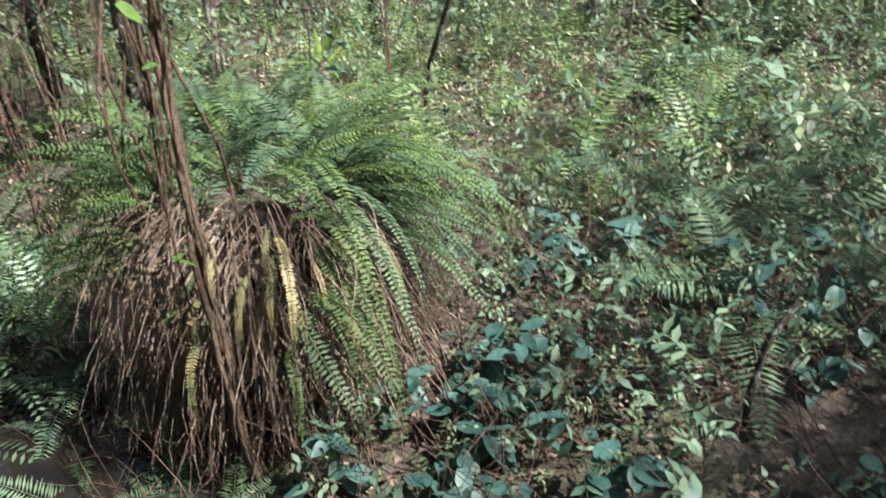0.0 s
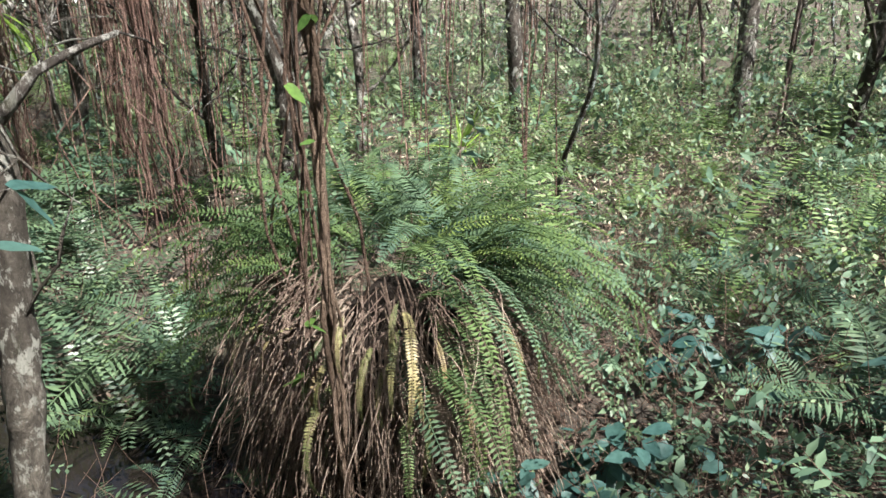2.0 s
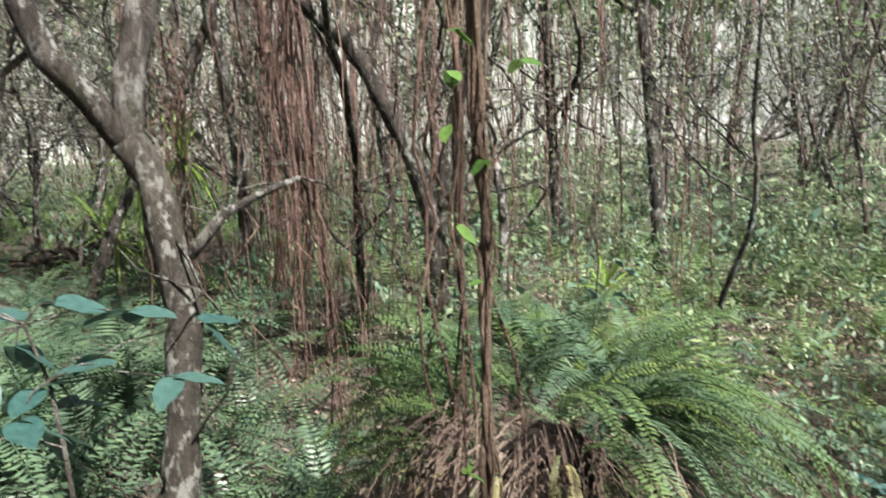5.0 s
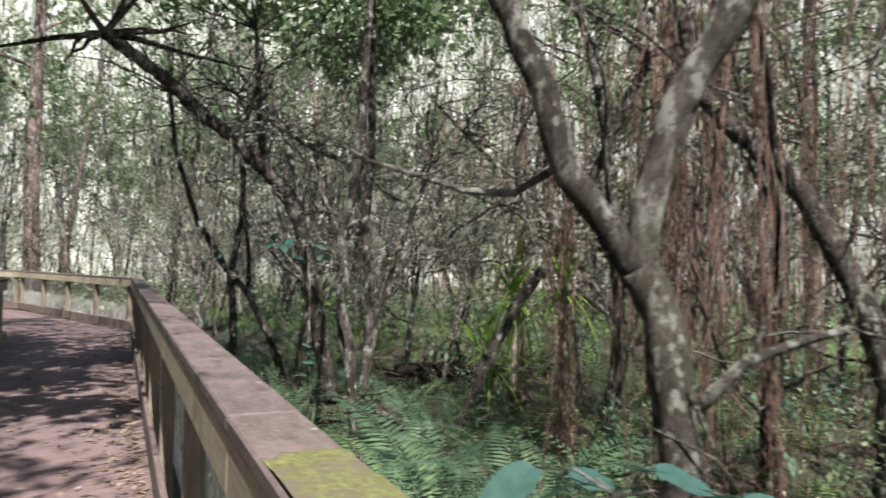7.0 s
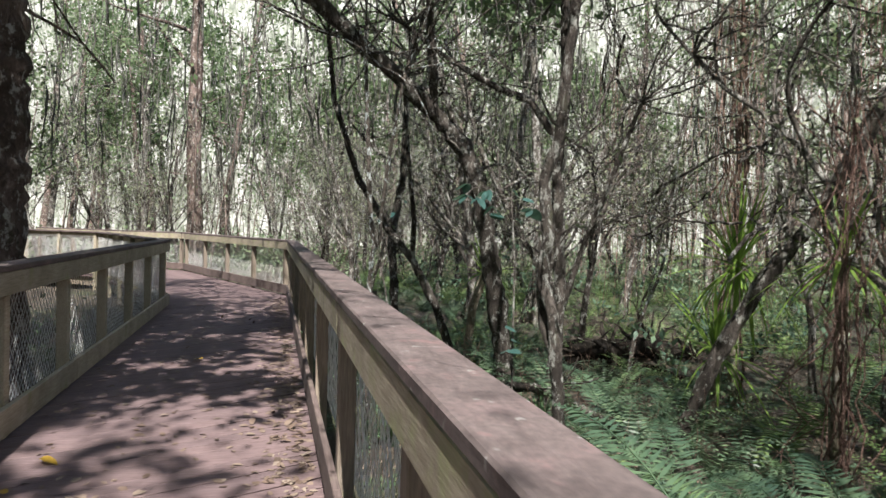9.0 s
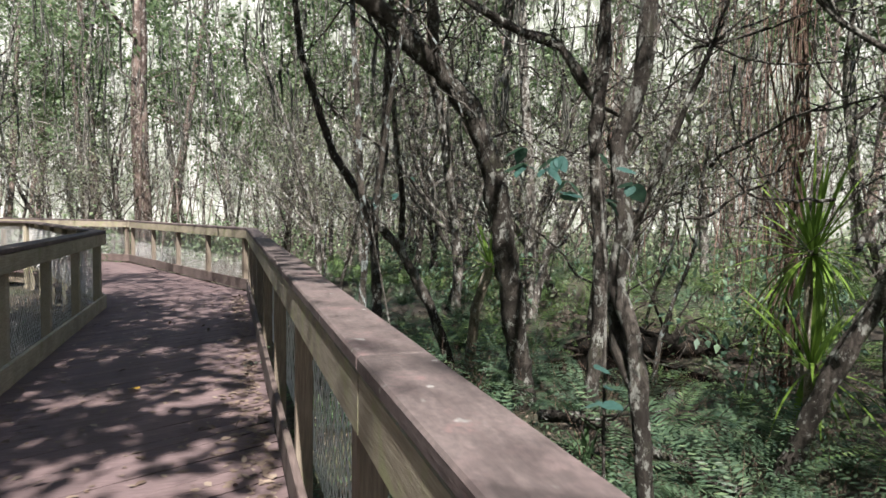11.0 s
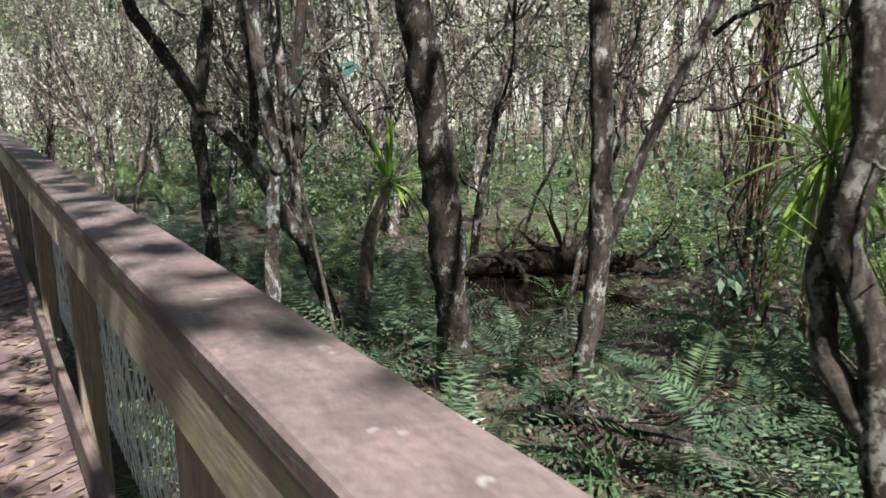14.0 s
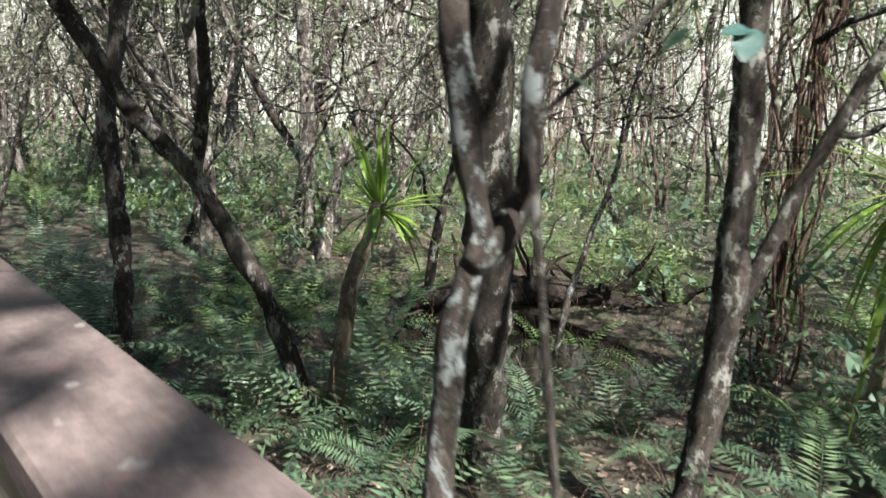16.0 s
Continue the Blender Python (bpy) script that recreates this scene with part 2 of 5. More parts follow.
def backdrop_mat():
    m, nt, b = nodes_of("glowing_far_woods")
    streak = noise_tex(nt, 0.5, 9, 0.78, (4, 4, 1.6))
    # The pale stops paint bright haze and gaps between the far trees.
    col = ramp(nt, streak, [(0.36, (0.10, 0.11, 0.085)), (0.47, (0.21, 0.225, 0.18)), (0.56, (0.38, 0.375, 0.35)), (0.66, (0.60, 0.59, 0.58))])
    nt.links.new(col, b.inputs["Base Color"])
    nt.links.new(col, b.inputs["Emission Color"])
    # The woods glow by themselves, standing in for hazy daylight out there.
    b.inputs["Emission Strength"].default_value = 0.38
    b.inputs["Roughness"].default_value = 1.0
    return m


M_WIRE, M_GROUND, M_WATER, M_FAR = wire_mat(), ground_mat(), water_mat(), backdrop_mat()


# ---- mesh building ----
class Geo:
    def __init__(self):
        self.v, self.f = [], []

    def tube(self, pts, radii, n=6, rough=0.0, rng=None, cap=True):
        pts = [Vector(p) for p in pts]
        base = len(self.v)
        ref = Vector((0.31, 0.95, 0.05))
        for i, p in enumerate(pts):
            d = (pts[min(i + 1, len(pts) - 1)] - pts[max(i - 1, 0)])
            d = d.normalized() if d.length > 1e-9 else Vector((0, 0, 1))
            u = d.cross(ref)
            if u.length < 0.05:
                u = d.cross(Vector((1, 0, 0)))
            u.normalize()
            w = d.cross(u)
            for k in range(n):
                a = 2 * math.pi * k / n
                r = radii[i] * (1 + (rng.uniform(-rough, rough) if rng else 0))
                self.v.append(p + (u * math.cos(a) + w * math.sin(a)) * r)
        for i in range(len(pts) - 1):
            for k in range(n):
                a, b2 = base + i * n + k, base + i * n + (k + 1) % n
                self.f.append((a, b2, b2 + n, a + n))
        if cap and n > 2:
            self.f.append(tuple(base + (len(pts) - 1) * n + k for k in range(n)))
            self.f.append(tuple(base + k for k in reversed(range(n))))

    def blade(self, p, d, side, length, width, droop=0.0, fold=0.0, steps=1):
        """A pointed leaf from p along d, with its width along side."""
        up = side.cross(d)
        if steps == 1:
            b0 = len(self.v)
            mid = p + d * (length * 0.45) + up * fold
            tip = p + d * length - up * droop
            self.v += [p, mid + side * (width / 2), tip, mid - side * (width / 2)]
            self.f.append((b0, b0 + 1, b0 + 2, b0 + 3))
            return
        b0 = len(self.v)
        for i in range(steps + 1):
            s = i / steps
            w = width * 0.5 * max(0.06, math.sin(math.pi * min(1, 0.12 + 0.88 * s)) ** 0.7)
            c = p + d * (length * s) - up * (droop * s * s)
            self.v += [c + side * w + up * fold * w, c, c - side * w + up * fold * w]
        for i in range(steps):
            a = b0 + i * 3
            self.f += [(a, a + 1, a + 4, a + 3), (a + 1, a + 2, a + 5, a + 4)]

    def box(self, lo, hi, m=None):
        b0 = len(self.v)
        for x in (lo[0], hi[0]):
            for y in (lo[1], hi[1]):
                for z in (lo[2], hi[2]):
                    v = Vector((x, y, z))
                    self.v.append(m @ v if m else v)
        self.f += [tuple(b0 + i for i in q) for q in ((0, 1, 3, 2), (4, 6, 7, 5), (0, 4, 5, 1), (2, 3, 7, 6), (0, 2, 6, 4), (1, 5, 7, 3))]

    def mesh(self, name, mat, smooth=True):
        me = bpy.data.meshes.new(name)
        me.from_pydata([tuple(v) for v in self.v], [], self.f)
        me.materials.append(mat)
        if smooth:
            me.polygons.foreach_set("use_smooth", [True] * len(me.polygons))
        me.update()
        return me


def part(name, geo, mat, parent=None, label="", smooth=True):
    ob = new(name, geo.mesh(name, mat, smooth) if isinstance(geo, Geo) else geo)
    if parent:
        ob.parent = parent
    if label:
        ob["label"] = label
    return ob


def thing(name, at=(0, 0, 0), label="", category="", group="", kind=""):
    ob = new(name)
    ob.location = at
    return tagged(ob, label, category, group, kind)


def bevel_box_mesh(name, size, mat, bev=0.006, at=(0, 0, 0)):
    bm = bmesh.new()
    bmesh.ops.create_cube(bm, size=1, matrix=Matrix.Translation(at) @ Matrix.Diagonal((*size, 1)))
    bmesh.ops.bevel(bm, geom=bm.edges[:], offset=bev, segments=1, affect="EDGES")
    me = bpy.data.meshes.new(name)
    bm.to_mesh(me)
    bm.free()
    me.materials.append(mat)
    return me


def rand_unit(rng):
    a = rng.uniform(0, 2 * math.pi)
    z = rng.uniform(-1, 1)
    s = math.sqrt(1 - z * z)
    return Vector((s * math.cos(a), s * math.sin(a), z))


def wander(rng, p, d, length, steps, bend, lift=0.0):
    pts, p, d = [Vector(p)], Vector(p), Vector(d).normalized()
    for _ in range(steps):
        d = (d + rand_unit(rng) * bend + Vector((0, 0, lift))).normalized()
        p = p + d * (length / steps)
        pts.append(p.copy())
    return pts


def taper(r0, r1, n):
    return [r0 + (r1 - r0) * i / (n - 1) for i in range(n)]


# ---- ground ----
def ground_height(x, y):
    h = -0.38 + 0.12 * noise.noise(Vector((x * 0.55, y * 0.55, 0))) + 0.06 * noise.noise(Vector((x * 1.9, y * 1.9, 4)))
    h -= 0.30 * math.exp(-(((x + 1.9) / 0.8) ** 2 + ((y - 1.25) / 0.5) ** 2))
    h -= 0.08 * math.exp(-(((x - 0.5) / 1.1) ** 2 + ((y - 1.45) / 0.45) ** 2))
    h -= 0.30 * math.exp(-(((x + 2.9) / 0.8) ** 2 + ((y - 1.55) / 0.45) ** 2))
    h -= 0.34 * math.exp(-(((x + 11.6) / 1.5) ** 2 + ((y - 4.4) / 1.2) ** 2))
    h += 0.12 * math.exp(-(((x - 0.2) / 2.2) ** 2 + ((y - 3.0) / 1.4) ** 2))
    return h


def axis_steps(lo, hi, step, far):
    out = [lo + i * step for i in range(int((hi - lo) / step) + 1)]
    d, left, right = step, [], []
    while not right or right[-1] < far:
        d *= 1.35
        right.append((right[-1] if right else hi) + d)
        left.append((left[-1] if left else lo) - d)
    return left[::-1] + out + right


def build_ground():
    xs, ys = axis_steps(-26, 8, 0.2, 400), axis_steps(-8, 18, 0.2, 400)
    g = Geo()
    for y in ys:
        for x in xs:
            g.v.append(Vector((x, y, ground_height(x, y) if abs(x) < 90 and abs(y) < 90 else -0.38)))
    w = len(xs)
    for j in range(len(ys) - 1):
        for i in range(w - 1):
            a = j * w + i
            g.f.append((a, a + 1, a + 1 + w, a + w))
    tagged(part("ground", g, M_GROUND), "dark wet swamp floor of mud and leaf litter", "ground", "", "structure")
    pool = Geo()
    pool.v = [Vector(p) for p in ((-40, -30, -0.55), (30, -30, -0.55), (30, 40, -0.55), (-40, 40, -0.55))]
    pool.f = [(0, 1, 2, 3)]
    tagged(part("water", pool, M_WATER), "still black swamp water in the hollows", "water", "", "structure")
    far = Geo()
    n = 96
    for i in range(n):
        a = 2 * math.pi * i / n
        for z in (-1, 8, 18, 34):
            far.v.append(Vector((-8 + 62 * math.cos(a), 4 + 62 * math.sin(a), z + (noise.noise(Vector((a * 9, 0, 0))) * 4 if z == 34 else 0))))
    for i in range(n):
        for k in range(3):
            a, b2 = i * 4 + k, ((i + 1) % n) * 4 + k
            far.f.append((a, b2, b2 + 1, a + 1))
    tagged(part("backdrop", far, M_FAR), "distant woods closing off the swamp, paled and glowing for haze", "backdrop", "", "structure")


build_ground()


# ---- boardwalk ----
RIGHT = [(4.0, 0.118), (-16.6, 0.142), (-23.9, -2.62), (-27.5, -7.5)]      # middle line of the right-hand railing
LEFT = [(4.0, -1.84), (-14.7, -1.93), (-21.4, -4.35), (-24.6, -8.6)]
CAP_TOP = 1.10


def lerp2(a, b, s):
    return (a[0] + (b[0] - a[0]) * s, a[1] + (b[1] - a[1]) * s)


def build_deck():
    deck = thing("floor", (0, 0, 0), "reddish-brown worn boardwalk of crosswise planks strewn with dry leaves", "boardwalk", "", "structure")
    rng = random.Random(5)
    for run in range(3):
        a0, a1, b0, b1 = RIGHT[run], RIGHT[run + 1], LEFT[run], LEFT[run + 1]
        length = 0.5 * (math.dist(a0, a1) + math.dist(b0, b1))
        n = int(length / 0.142)
        for i in range(n):
            s0, s1 = (i + 0.03) / n, (i + 0.97) / n
            g = Geo()
            top = 0.0 + rng.uniform(-0.002, 0.002)
            quad = [lerp2(a0, a1, s0), lerp2(a0, a1, s1), lerp2(b0, b1, s1), lerp2(b0, b1, s0)]
            c = [0.25 * sum(q[k] for q in quad) for k in (0, 1)]
            e = 0.006
            for z, inset in ((top - 0.036, 0), (top - e, 0), (top, e)):
                for q in quad:
                    dx = c[0] - q[0]
                    g.v.append(Vector((q[0] - c[0] + math.copysign(inset, dx), q[1] - c[1], z)))
            g.f = [(3, 2, 1, 0), (8, 9, 10, 11)] + [(k + 4 * l, (k + 1) % 4 + 4 * l, (k + 1) % 4 + 4 * l + 4, k + 4 * l + 4) for l in (0, 1) for k in range(4)]
            ob = part("plank", g, M_PLANK, deck, "", False)
            ob.location = (c[0], c[1], 0)
        for a, b2, off in ((a0, a1, -0.1), (b0, b1, 0.1)):
            g = Geo()
            d = Vector((b2[0] - a[0], b2[1] - a[1], 0))
            m = Matrix.Translation((a[0], a[1], 0)) @ Matrix.Rotation(math.atan2(d.y, d.x), 4, "Z")
            s = off if d.x > 0 else -off
            g.box((0, s - 0.03, -0.26), (d.length, s + 0.03, -0.04), m)
            part("stringer", g, M_POST, deck, "", False)


def wire_panel(length, z0, z1, rng, pitch_x, pitch_z):
    """Diamond mesh: two families of slanting wires, slightly bowed."""
    g = Geo()
    lean = pitch_x / pitch_z
    h = z1 - z0
    n = int((length + h * lean) / pitch_x)
    for sg in (1, -1):
        for i in range(n + 1):
            c = i * pitch_x - (h * lean if sg > 0 else 0)
            ends = []
            for k in range(5):
                z = h * k / 4
                x = c + sg * lean * z
                ends.append((x, z))
            lo = [(x, z) for x, z in ends if 0 <= x <= length]
            (xa, za), (xb, zb) = ends[0], ends[-1]
            for edge in (0, length):
                k = (edge - xa) / (xb - xa)
                if 0 < k < 1:
                    lo.append((edge, za + (zb - za) * k))
            lo.sort(key=lambda q: q[1])
            if len(lo) > 1:
                bow = rng.uniform(-0.006, 0.006)
                g.tube([(x, sg * 0.0016 + bow * math.sin(math.pi * z / h), z0 + z) for x, z in lo], [0.0028] * len(lo), 3, cap=False)
    return g


def railing(name, a, b, posts, inner, wood, label, group, rng, cap_w=0.17):
    """A run of railing from a to b; posts: distances from a; inner: side of the deck (+1 or -1 of local y)."""
    d = Vector((b[0] - a[0], b[1] - a[1], 0))
    L = d.length
    r = thing(name, (a[0], a[1], 0), label, "railing", group)
    r.rotation_euler = (0, 0, math.atan2(d.y, d.x))
    cuts = [0.0]
    while cuts[-1] < L - 4.0:
        cuts.append(cuts[-1] + rng.uniform(2.9, 3.7))
    cuts.append(L)
    for c0, c1 in zip(cuts, cuts[1:]):
        z = CAP_TOP - 0.02 + rng.uniform(-0.002, 0.002)
        ob = part("cap_board", bevel_box_mesh("cap_board", (c1 - c0 - 0.005, cap_w, 0.04), M_CAP, 0.006), None, r)
        ob.location = ((c0 + c1) / 2, 0, z)
        ob = part("fascia_board", bevel_box_mesh("fascia_board", (c1 - c0 - 0.004, 0.038, 0.145), wood, 0.005), None, r)
        ob.location = ((c0 + c1) / 2, inner * 0.062, CAP_TOP - 0.042 - 0.0725)
        ob = part("toe_board", bevel_box_mesh("toe_board", (c1 - c0 - 0.004, 0.038, 0.18), M_TOE if wood is M_FASCIA else wood, 0.005), None, r)
        ob.location = ((c0 + c1) / 2, inner * 0.062, 0.125)
    post_mesh = bevel_box_mesh("post", (0.09, 0.085, 1.06 + 0.75), M_POST if wood is M_FASCIA else wood, 0.006)
    for x in posts:
        ob = part("post", post_mesh, None, r)
        ob.location = (x, 0, (1.06 - 0.75) / 2)
    for x0, x1 in zip(posts, posts[1:]):
        ob = part("wire_panel", wire_panel(x1 - x0, 0.15, 0.98, rng, 0.07, 0.085), M_WIRE, r, "rusting galvanised wire mesh")
        ob["kind"] = "stuff"
        ob.location = (x0, -inner * 0.046, 0)
    return r


def spaced(first, last, step):
    return [first + i * (last - first) / round((last - first) / step) for i in range(round((last - first) / step) + 1)]


build_deck()
_r = random.Random(9)
G = "boardwalk railings"
railing("railing", RIGHT[0], RIGHT[1], [1.0 + 1.75 * k for k in range(12)], 1, M_FASCIA, "weathered wooden boardwalk railing with mossy fascia and wire mesh", G, _r)
railing("railing", RIGHT[1], RIGHT[2], spaced(0.25, math.dist(RIGHT[1], RIGHT[2]) - 0.1, 1.75), 1, M_FASCIA, "weathered wooden boardwalk railing round the bend", G, _r)
railing("railing", RIGHT[2], RIGHT[3], spaced(0.15, math.dist(RIGHT[2], RIGHT[3]) - 0.1, 1.3), 1, M_FASCIA, "weathered wooden boardwalk railing in the distance", G, _r)
railing("railing", LEFT[0], LEFT[1], [1.29 + 1.43 * k for k in range(13)], -1, M_LEFTRAIL, "wooden boardwalk railing with wire mesh, sunlight painted as pale wood", G, _r)
railing("railing", LEFT[1], LEFT[2], spaced(0.15, math.dist(LEFT[1], LEFT[2]) - 0.1, 1.3), -1, M_LEFTRAIL, "weathered wooden boardwalk railing round the bend", G, _r)
railing("railing", LEFT[2], LEFT[3], spaced(0.15, math.dist(LEFT[2], LEFT[3]) - 0.1, 1.3), -1, M_LEFTRAIL, "weathered wooden boardwalk railing in the distance", G, _r)


# ---- trees ----
def twigs(g, leaves, rng, pts, r, n, length, leaf_n, leaf_size, depth=1):
    """Side twigs along a limb, with sparse leaves at their ends."""
    for _ in range(n):
        i = rng.randrange(max(1, len(pts) // 3), len(pts))
        d = (rand_unit(rng) + Vector((0, 0, 0.35)))
        l = length * rng.uniform(0.5, 1.2)
        tw = wander(rng, pts[i], d, l, 5 if depth else 3, 0.38, 0.04)
        g.tube(tw, taper(r, r * 0.3, len(tw)), 4 if r > 0.012 else 3, cap=False)
        if depth:
            twigs(g, leaves, rng, tw, r * 0.5, 2, length * 0.55, leaf_n, leaf_size, depth - 1)
        for _ in range(leaf_n):
            q = tw[rng.randrange(2, len(tw))] + rand_unit(rng) * 0.06
            d2 = (rand_unit(rng) + Vector((0, 0, -0.3))).normalized()
            leaves.blade(q, d2, d2.orthogonal().normalized(), leaf_size * rng.uniform(0.6, 1.3), leaf_size * 0.5, 0.01, 0.005)


def understory_template(seed, height, r0, leaf_n):
    """A thin, crooked swamp tree: trunk and limbs in one mesh, sparse crown in another."""
    rng = random.Random(seed)
    g, lv = Geo(), Geo()
    trunk = wander(rng, (0, 0, -0.25), (rng.uniform(-0.25, 0.25), rng.uniform(-0.25, 0.25), 1), height, 12, 0.16, 0.05)
    g.tube(trunk, taper(r0 * 1.15, r0 * 0.4, len(trunk)), 8, 0.14, rng)
    for i in range(rng.randint(5, 7)):
        k = rng.randrange(3, len(trunk) - 1)
        a = rng.uniform(0, 2 * math.pi)
        d = Vector((math.cos(a), math.sin(a), rng.uniform(0.3, 1.1)))
        l = height * rng.uniform(0.25, 0.5)
        rr = r0 * (1 - 0.6 * k / len(trunk)) * rng.uniform(0.35, 0.7)
        limb = wander(rng, trunk[k], d, l, 8, 0.25, 0.06)
        g.tube(limb, taper(rr, rr * 0.3, len(limb)), 5, 0.1, rng, False)
        twigs(g, lv, rng, limb, max(0.006, rr * 0.4), 11, 0.9, leaf_n, 0.07)
    return g, lv


def tall_template(seed, height, r0, crown_from, leaves_n, spread=1.0):
    rng = random.Random(seed)
    g, lv = Geo(), Geo()
    trunk = wander(rng, (0, 0, -0.3), (rng.uniform(-0.06, 0.06), rng.uniform(-0.06, 0.06), 1), height, 14, 0.05, 0.03)
    rad = taper(r0, r0 * 0.35, len(trunk))
    rad[0] *= 1.35
    g.tube(trunk, rad, 10, 0.08, rng)
    ends = []
    for i in range(16):
        k = rng.randrange(int(len(trunk) * crown_from), len(trunk))
        a = rng.uniform(0, 2 * math.pi)
        limb = wander(rng, trunk[k], (math.cos(a), math.sin(a), rng.uniform(0.1, 0.9) / spread), spread * rng.uniform(1.6, 3.4), 7, 0.2, 0.05)
        rr = rad[k] * 0.4
        g.tube(limb, taper(rr, rr * 0.2, len(limb)), 5, 0, None, False)
        for _ in range(4):
            tw = wander(rng, limb[rng.randrange(2, len(limb))], rand_unit(rng), 1.1, 4, 0.3)
            g.tube(tw, taper(0.012, 0.004, len(tw)), 3, cap=False)
            ends += tw[1:]
        ends += limb[3:]
    for i in range(3):
        k = rng.randrange(3, max(4, int(len(trunk) * crown_from)))
        a = rng.uniform(0, 2 * math.pi)
        limb = wander(rng, trunk[k], (math.cos(a), math.sin(a), 0.4), 1.3, 6, 0.3)
        g.tube(limb, taper(0.025, 0.006, len(limb)), 4, cap=False)
        twigs(g, lv, rng, limb, 0.006, 4, 0.6, 2, 0.08, 0)
    for _ in range(leaves_n):
        e = rng.choice(ends) + rand_unit(rng) * rng.uniform(0.05, 0.45)
        d = (rand_unit(rng) + Vector((0, 0, -0.2))).normalized()
        # Wide crowns get larger leaves, above the view, to block more sun.
        k = 1.45 if spread == 1.0 else 2.0
        lv.blade(e, d, d.orthogonal().normalized(), k * rng.uniform(0.10, 0.2), k * rng.uniform(0.05, 0.09), 0.02, 0.01)
    return g, lv


def template_tree(name, geos, bark, leaf, label, category, group):
    t = thing(name, (0, 0, -200), label, category, group)
    part("trunk", geos[0], bark, t)
    part("crown", geos[1], leaf, t)
    return t


UNDER = [template_tree("swamp_tree", understory_template(20 + i, h, r, ln), b, M_TWIG_LEAF, l, "tree", "thin swamp trees")
         for i, (h, r, ln, b, l) in enumerate([(5.2, 0.055, 2, M_BARK_DARK, "crooked dark thin swamp tree with bare twigs"), (4.6, 0.045, 2, M_BARK_DARK, "slender dark swamp tree with tangled bare twigs"),
                                               (5.8, 0.07, 2, M_BARK_GREY, "crooked grey swamp tree with sparse leaves"), (4.2, 0.04, 3, M_BARK_GREY, "thin grey swamp sapling with sparse leaves"),
                                               (5.5, 0.06, 1, M_BARK_DARK, "dark leaning swamp tree with bare limbs"), (3.6, 0.03, 3, M_BARK_LICHEN, "spindly lichen-spotted swamp sapling")])]
TALL = [template_tree("tall_tree", tall_template(40 + i, h, r, cf, 2700 if cf > 0.5 else 1500, 1.45 if cf > 0.5 else 1.0), b, M_CANOPY, l, "tree", "tall canopy trees")
        for i, (h, r, cf, b, l) in enumerate([(12.5, 0.2, 0.42, M_BARK_TALL, "tall straight swamp tree with reddish-grey bark"), (11, 0.15, 0.36, M_BARK_GREY, "tall grey-barked swamp tree with leafy crown"),
                                              (13.5, 0.24, 0.45, M_BARK_TALL, "tall thick-trunked swamp tree with high crown"), (10, 0.11, 0.34, M_BARK_DARK, "slim dark canopy tree with leafy crown"), (11.5, 0.115, 0.55, M_BARK_GREY, "slim tall swamp tree with a high crown widened for shade")])]


def place(template, x, y, rot, scale):
    t = copy_thing(template, Matrix.Identity(4))
    t.location, t.rotation_euler, t.scale = (x, y, ground_height(x, y)), (0, 0, rot), (scale, scale, scale)
    return t


WALKWAY = [(4, -0.8), (-16, -1.0), (-22.7, -3.5), (-26, -8)]


def off_walkway(x, y, gap):
    for (ax, ay), (bx, by) in zip(WALKWAY, WALKWAY[1:]):
        dx, dy = bx - ax, by - ay
        k = max(0, min(1, ((x - ax) * dx + (y - ay) * dy) / (dx * dx + dy * dy)))
        if math.hypot(x - ax - k * dx, y - ay - k * dy) < gap:
            return False
    return True


def in_the_way(t, x, y):
    """True for a tree in the sunny gap beyond the fern clump, or with low limbs over the boardwalk."""
    if -1.4 < x < 0.6 and 4.4 < y < 7.2:
        return True
    if off_walkway(x, y, 4.0):
        return False
    m = Matrix.LocRotScale(t.location, t.rotation_euler, t.scale)
    for o in t.children:
        for v in o.data.vertices:
            p = m @ v.co
            if p.z < 2.4 and not off_walkway(p.x, p.y, 1.0):
                return True
    return False


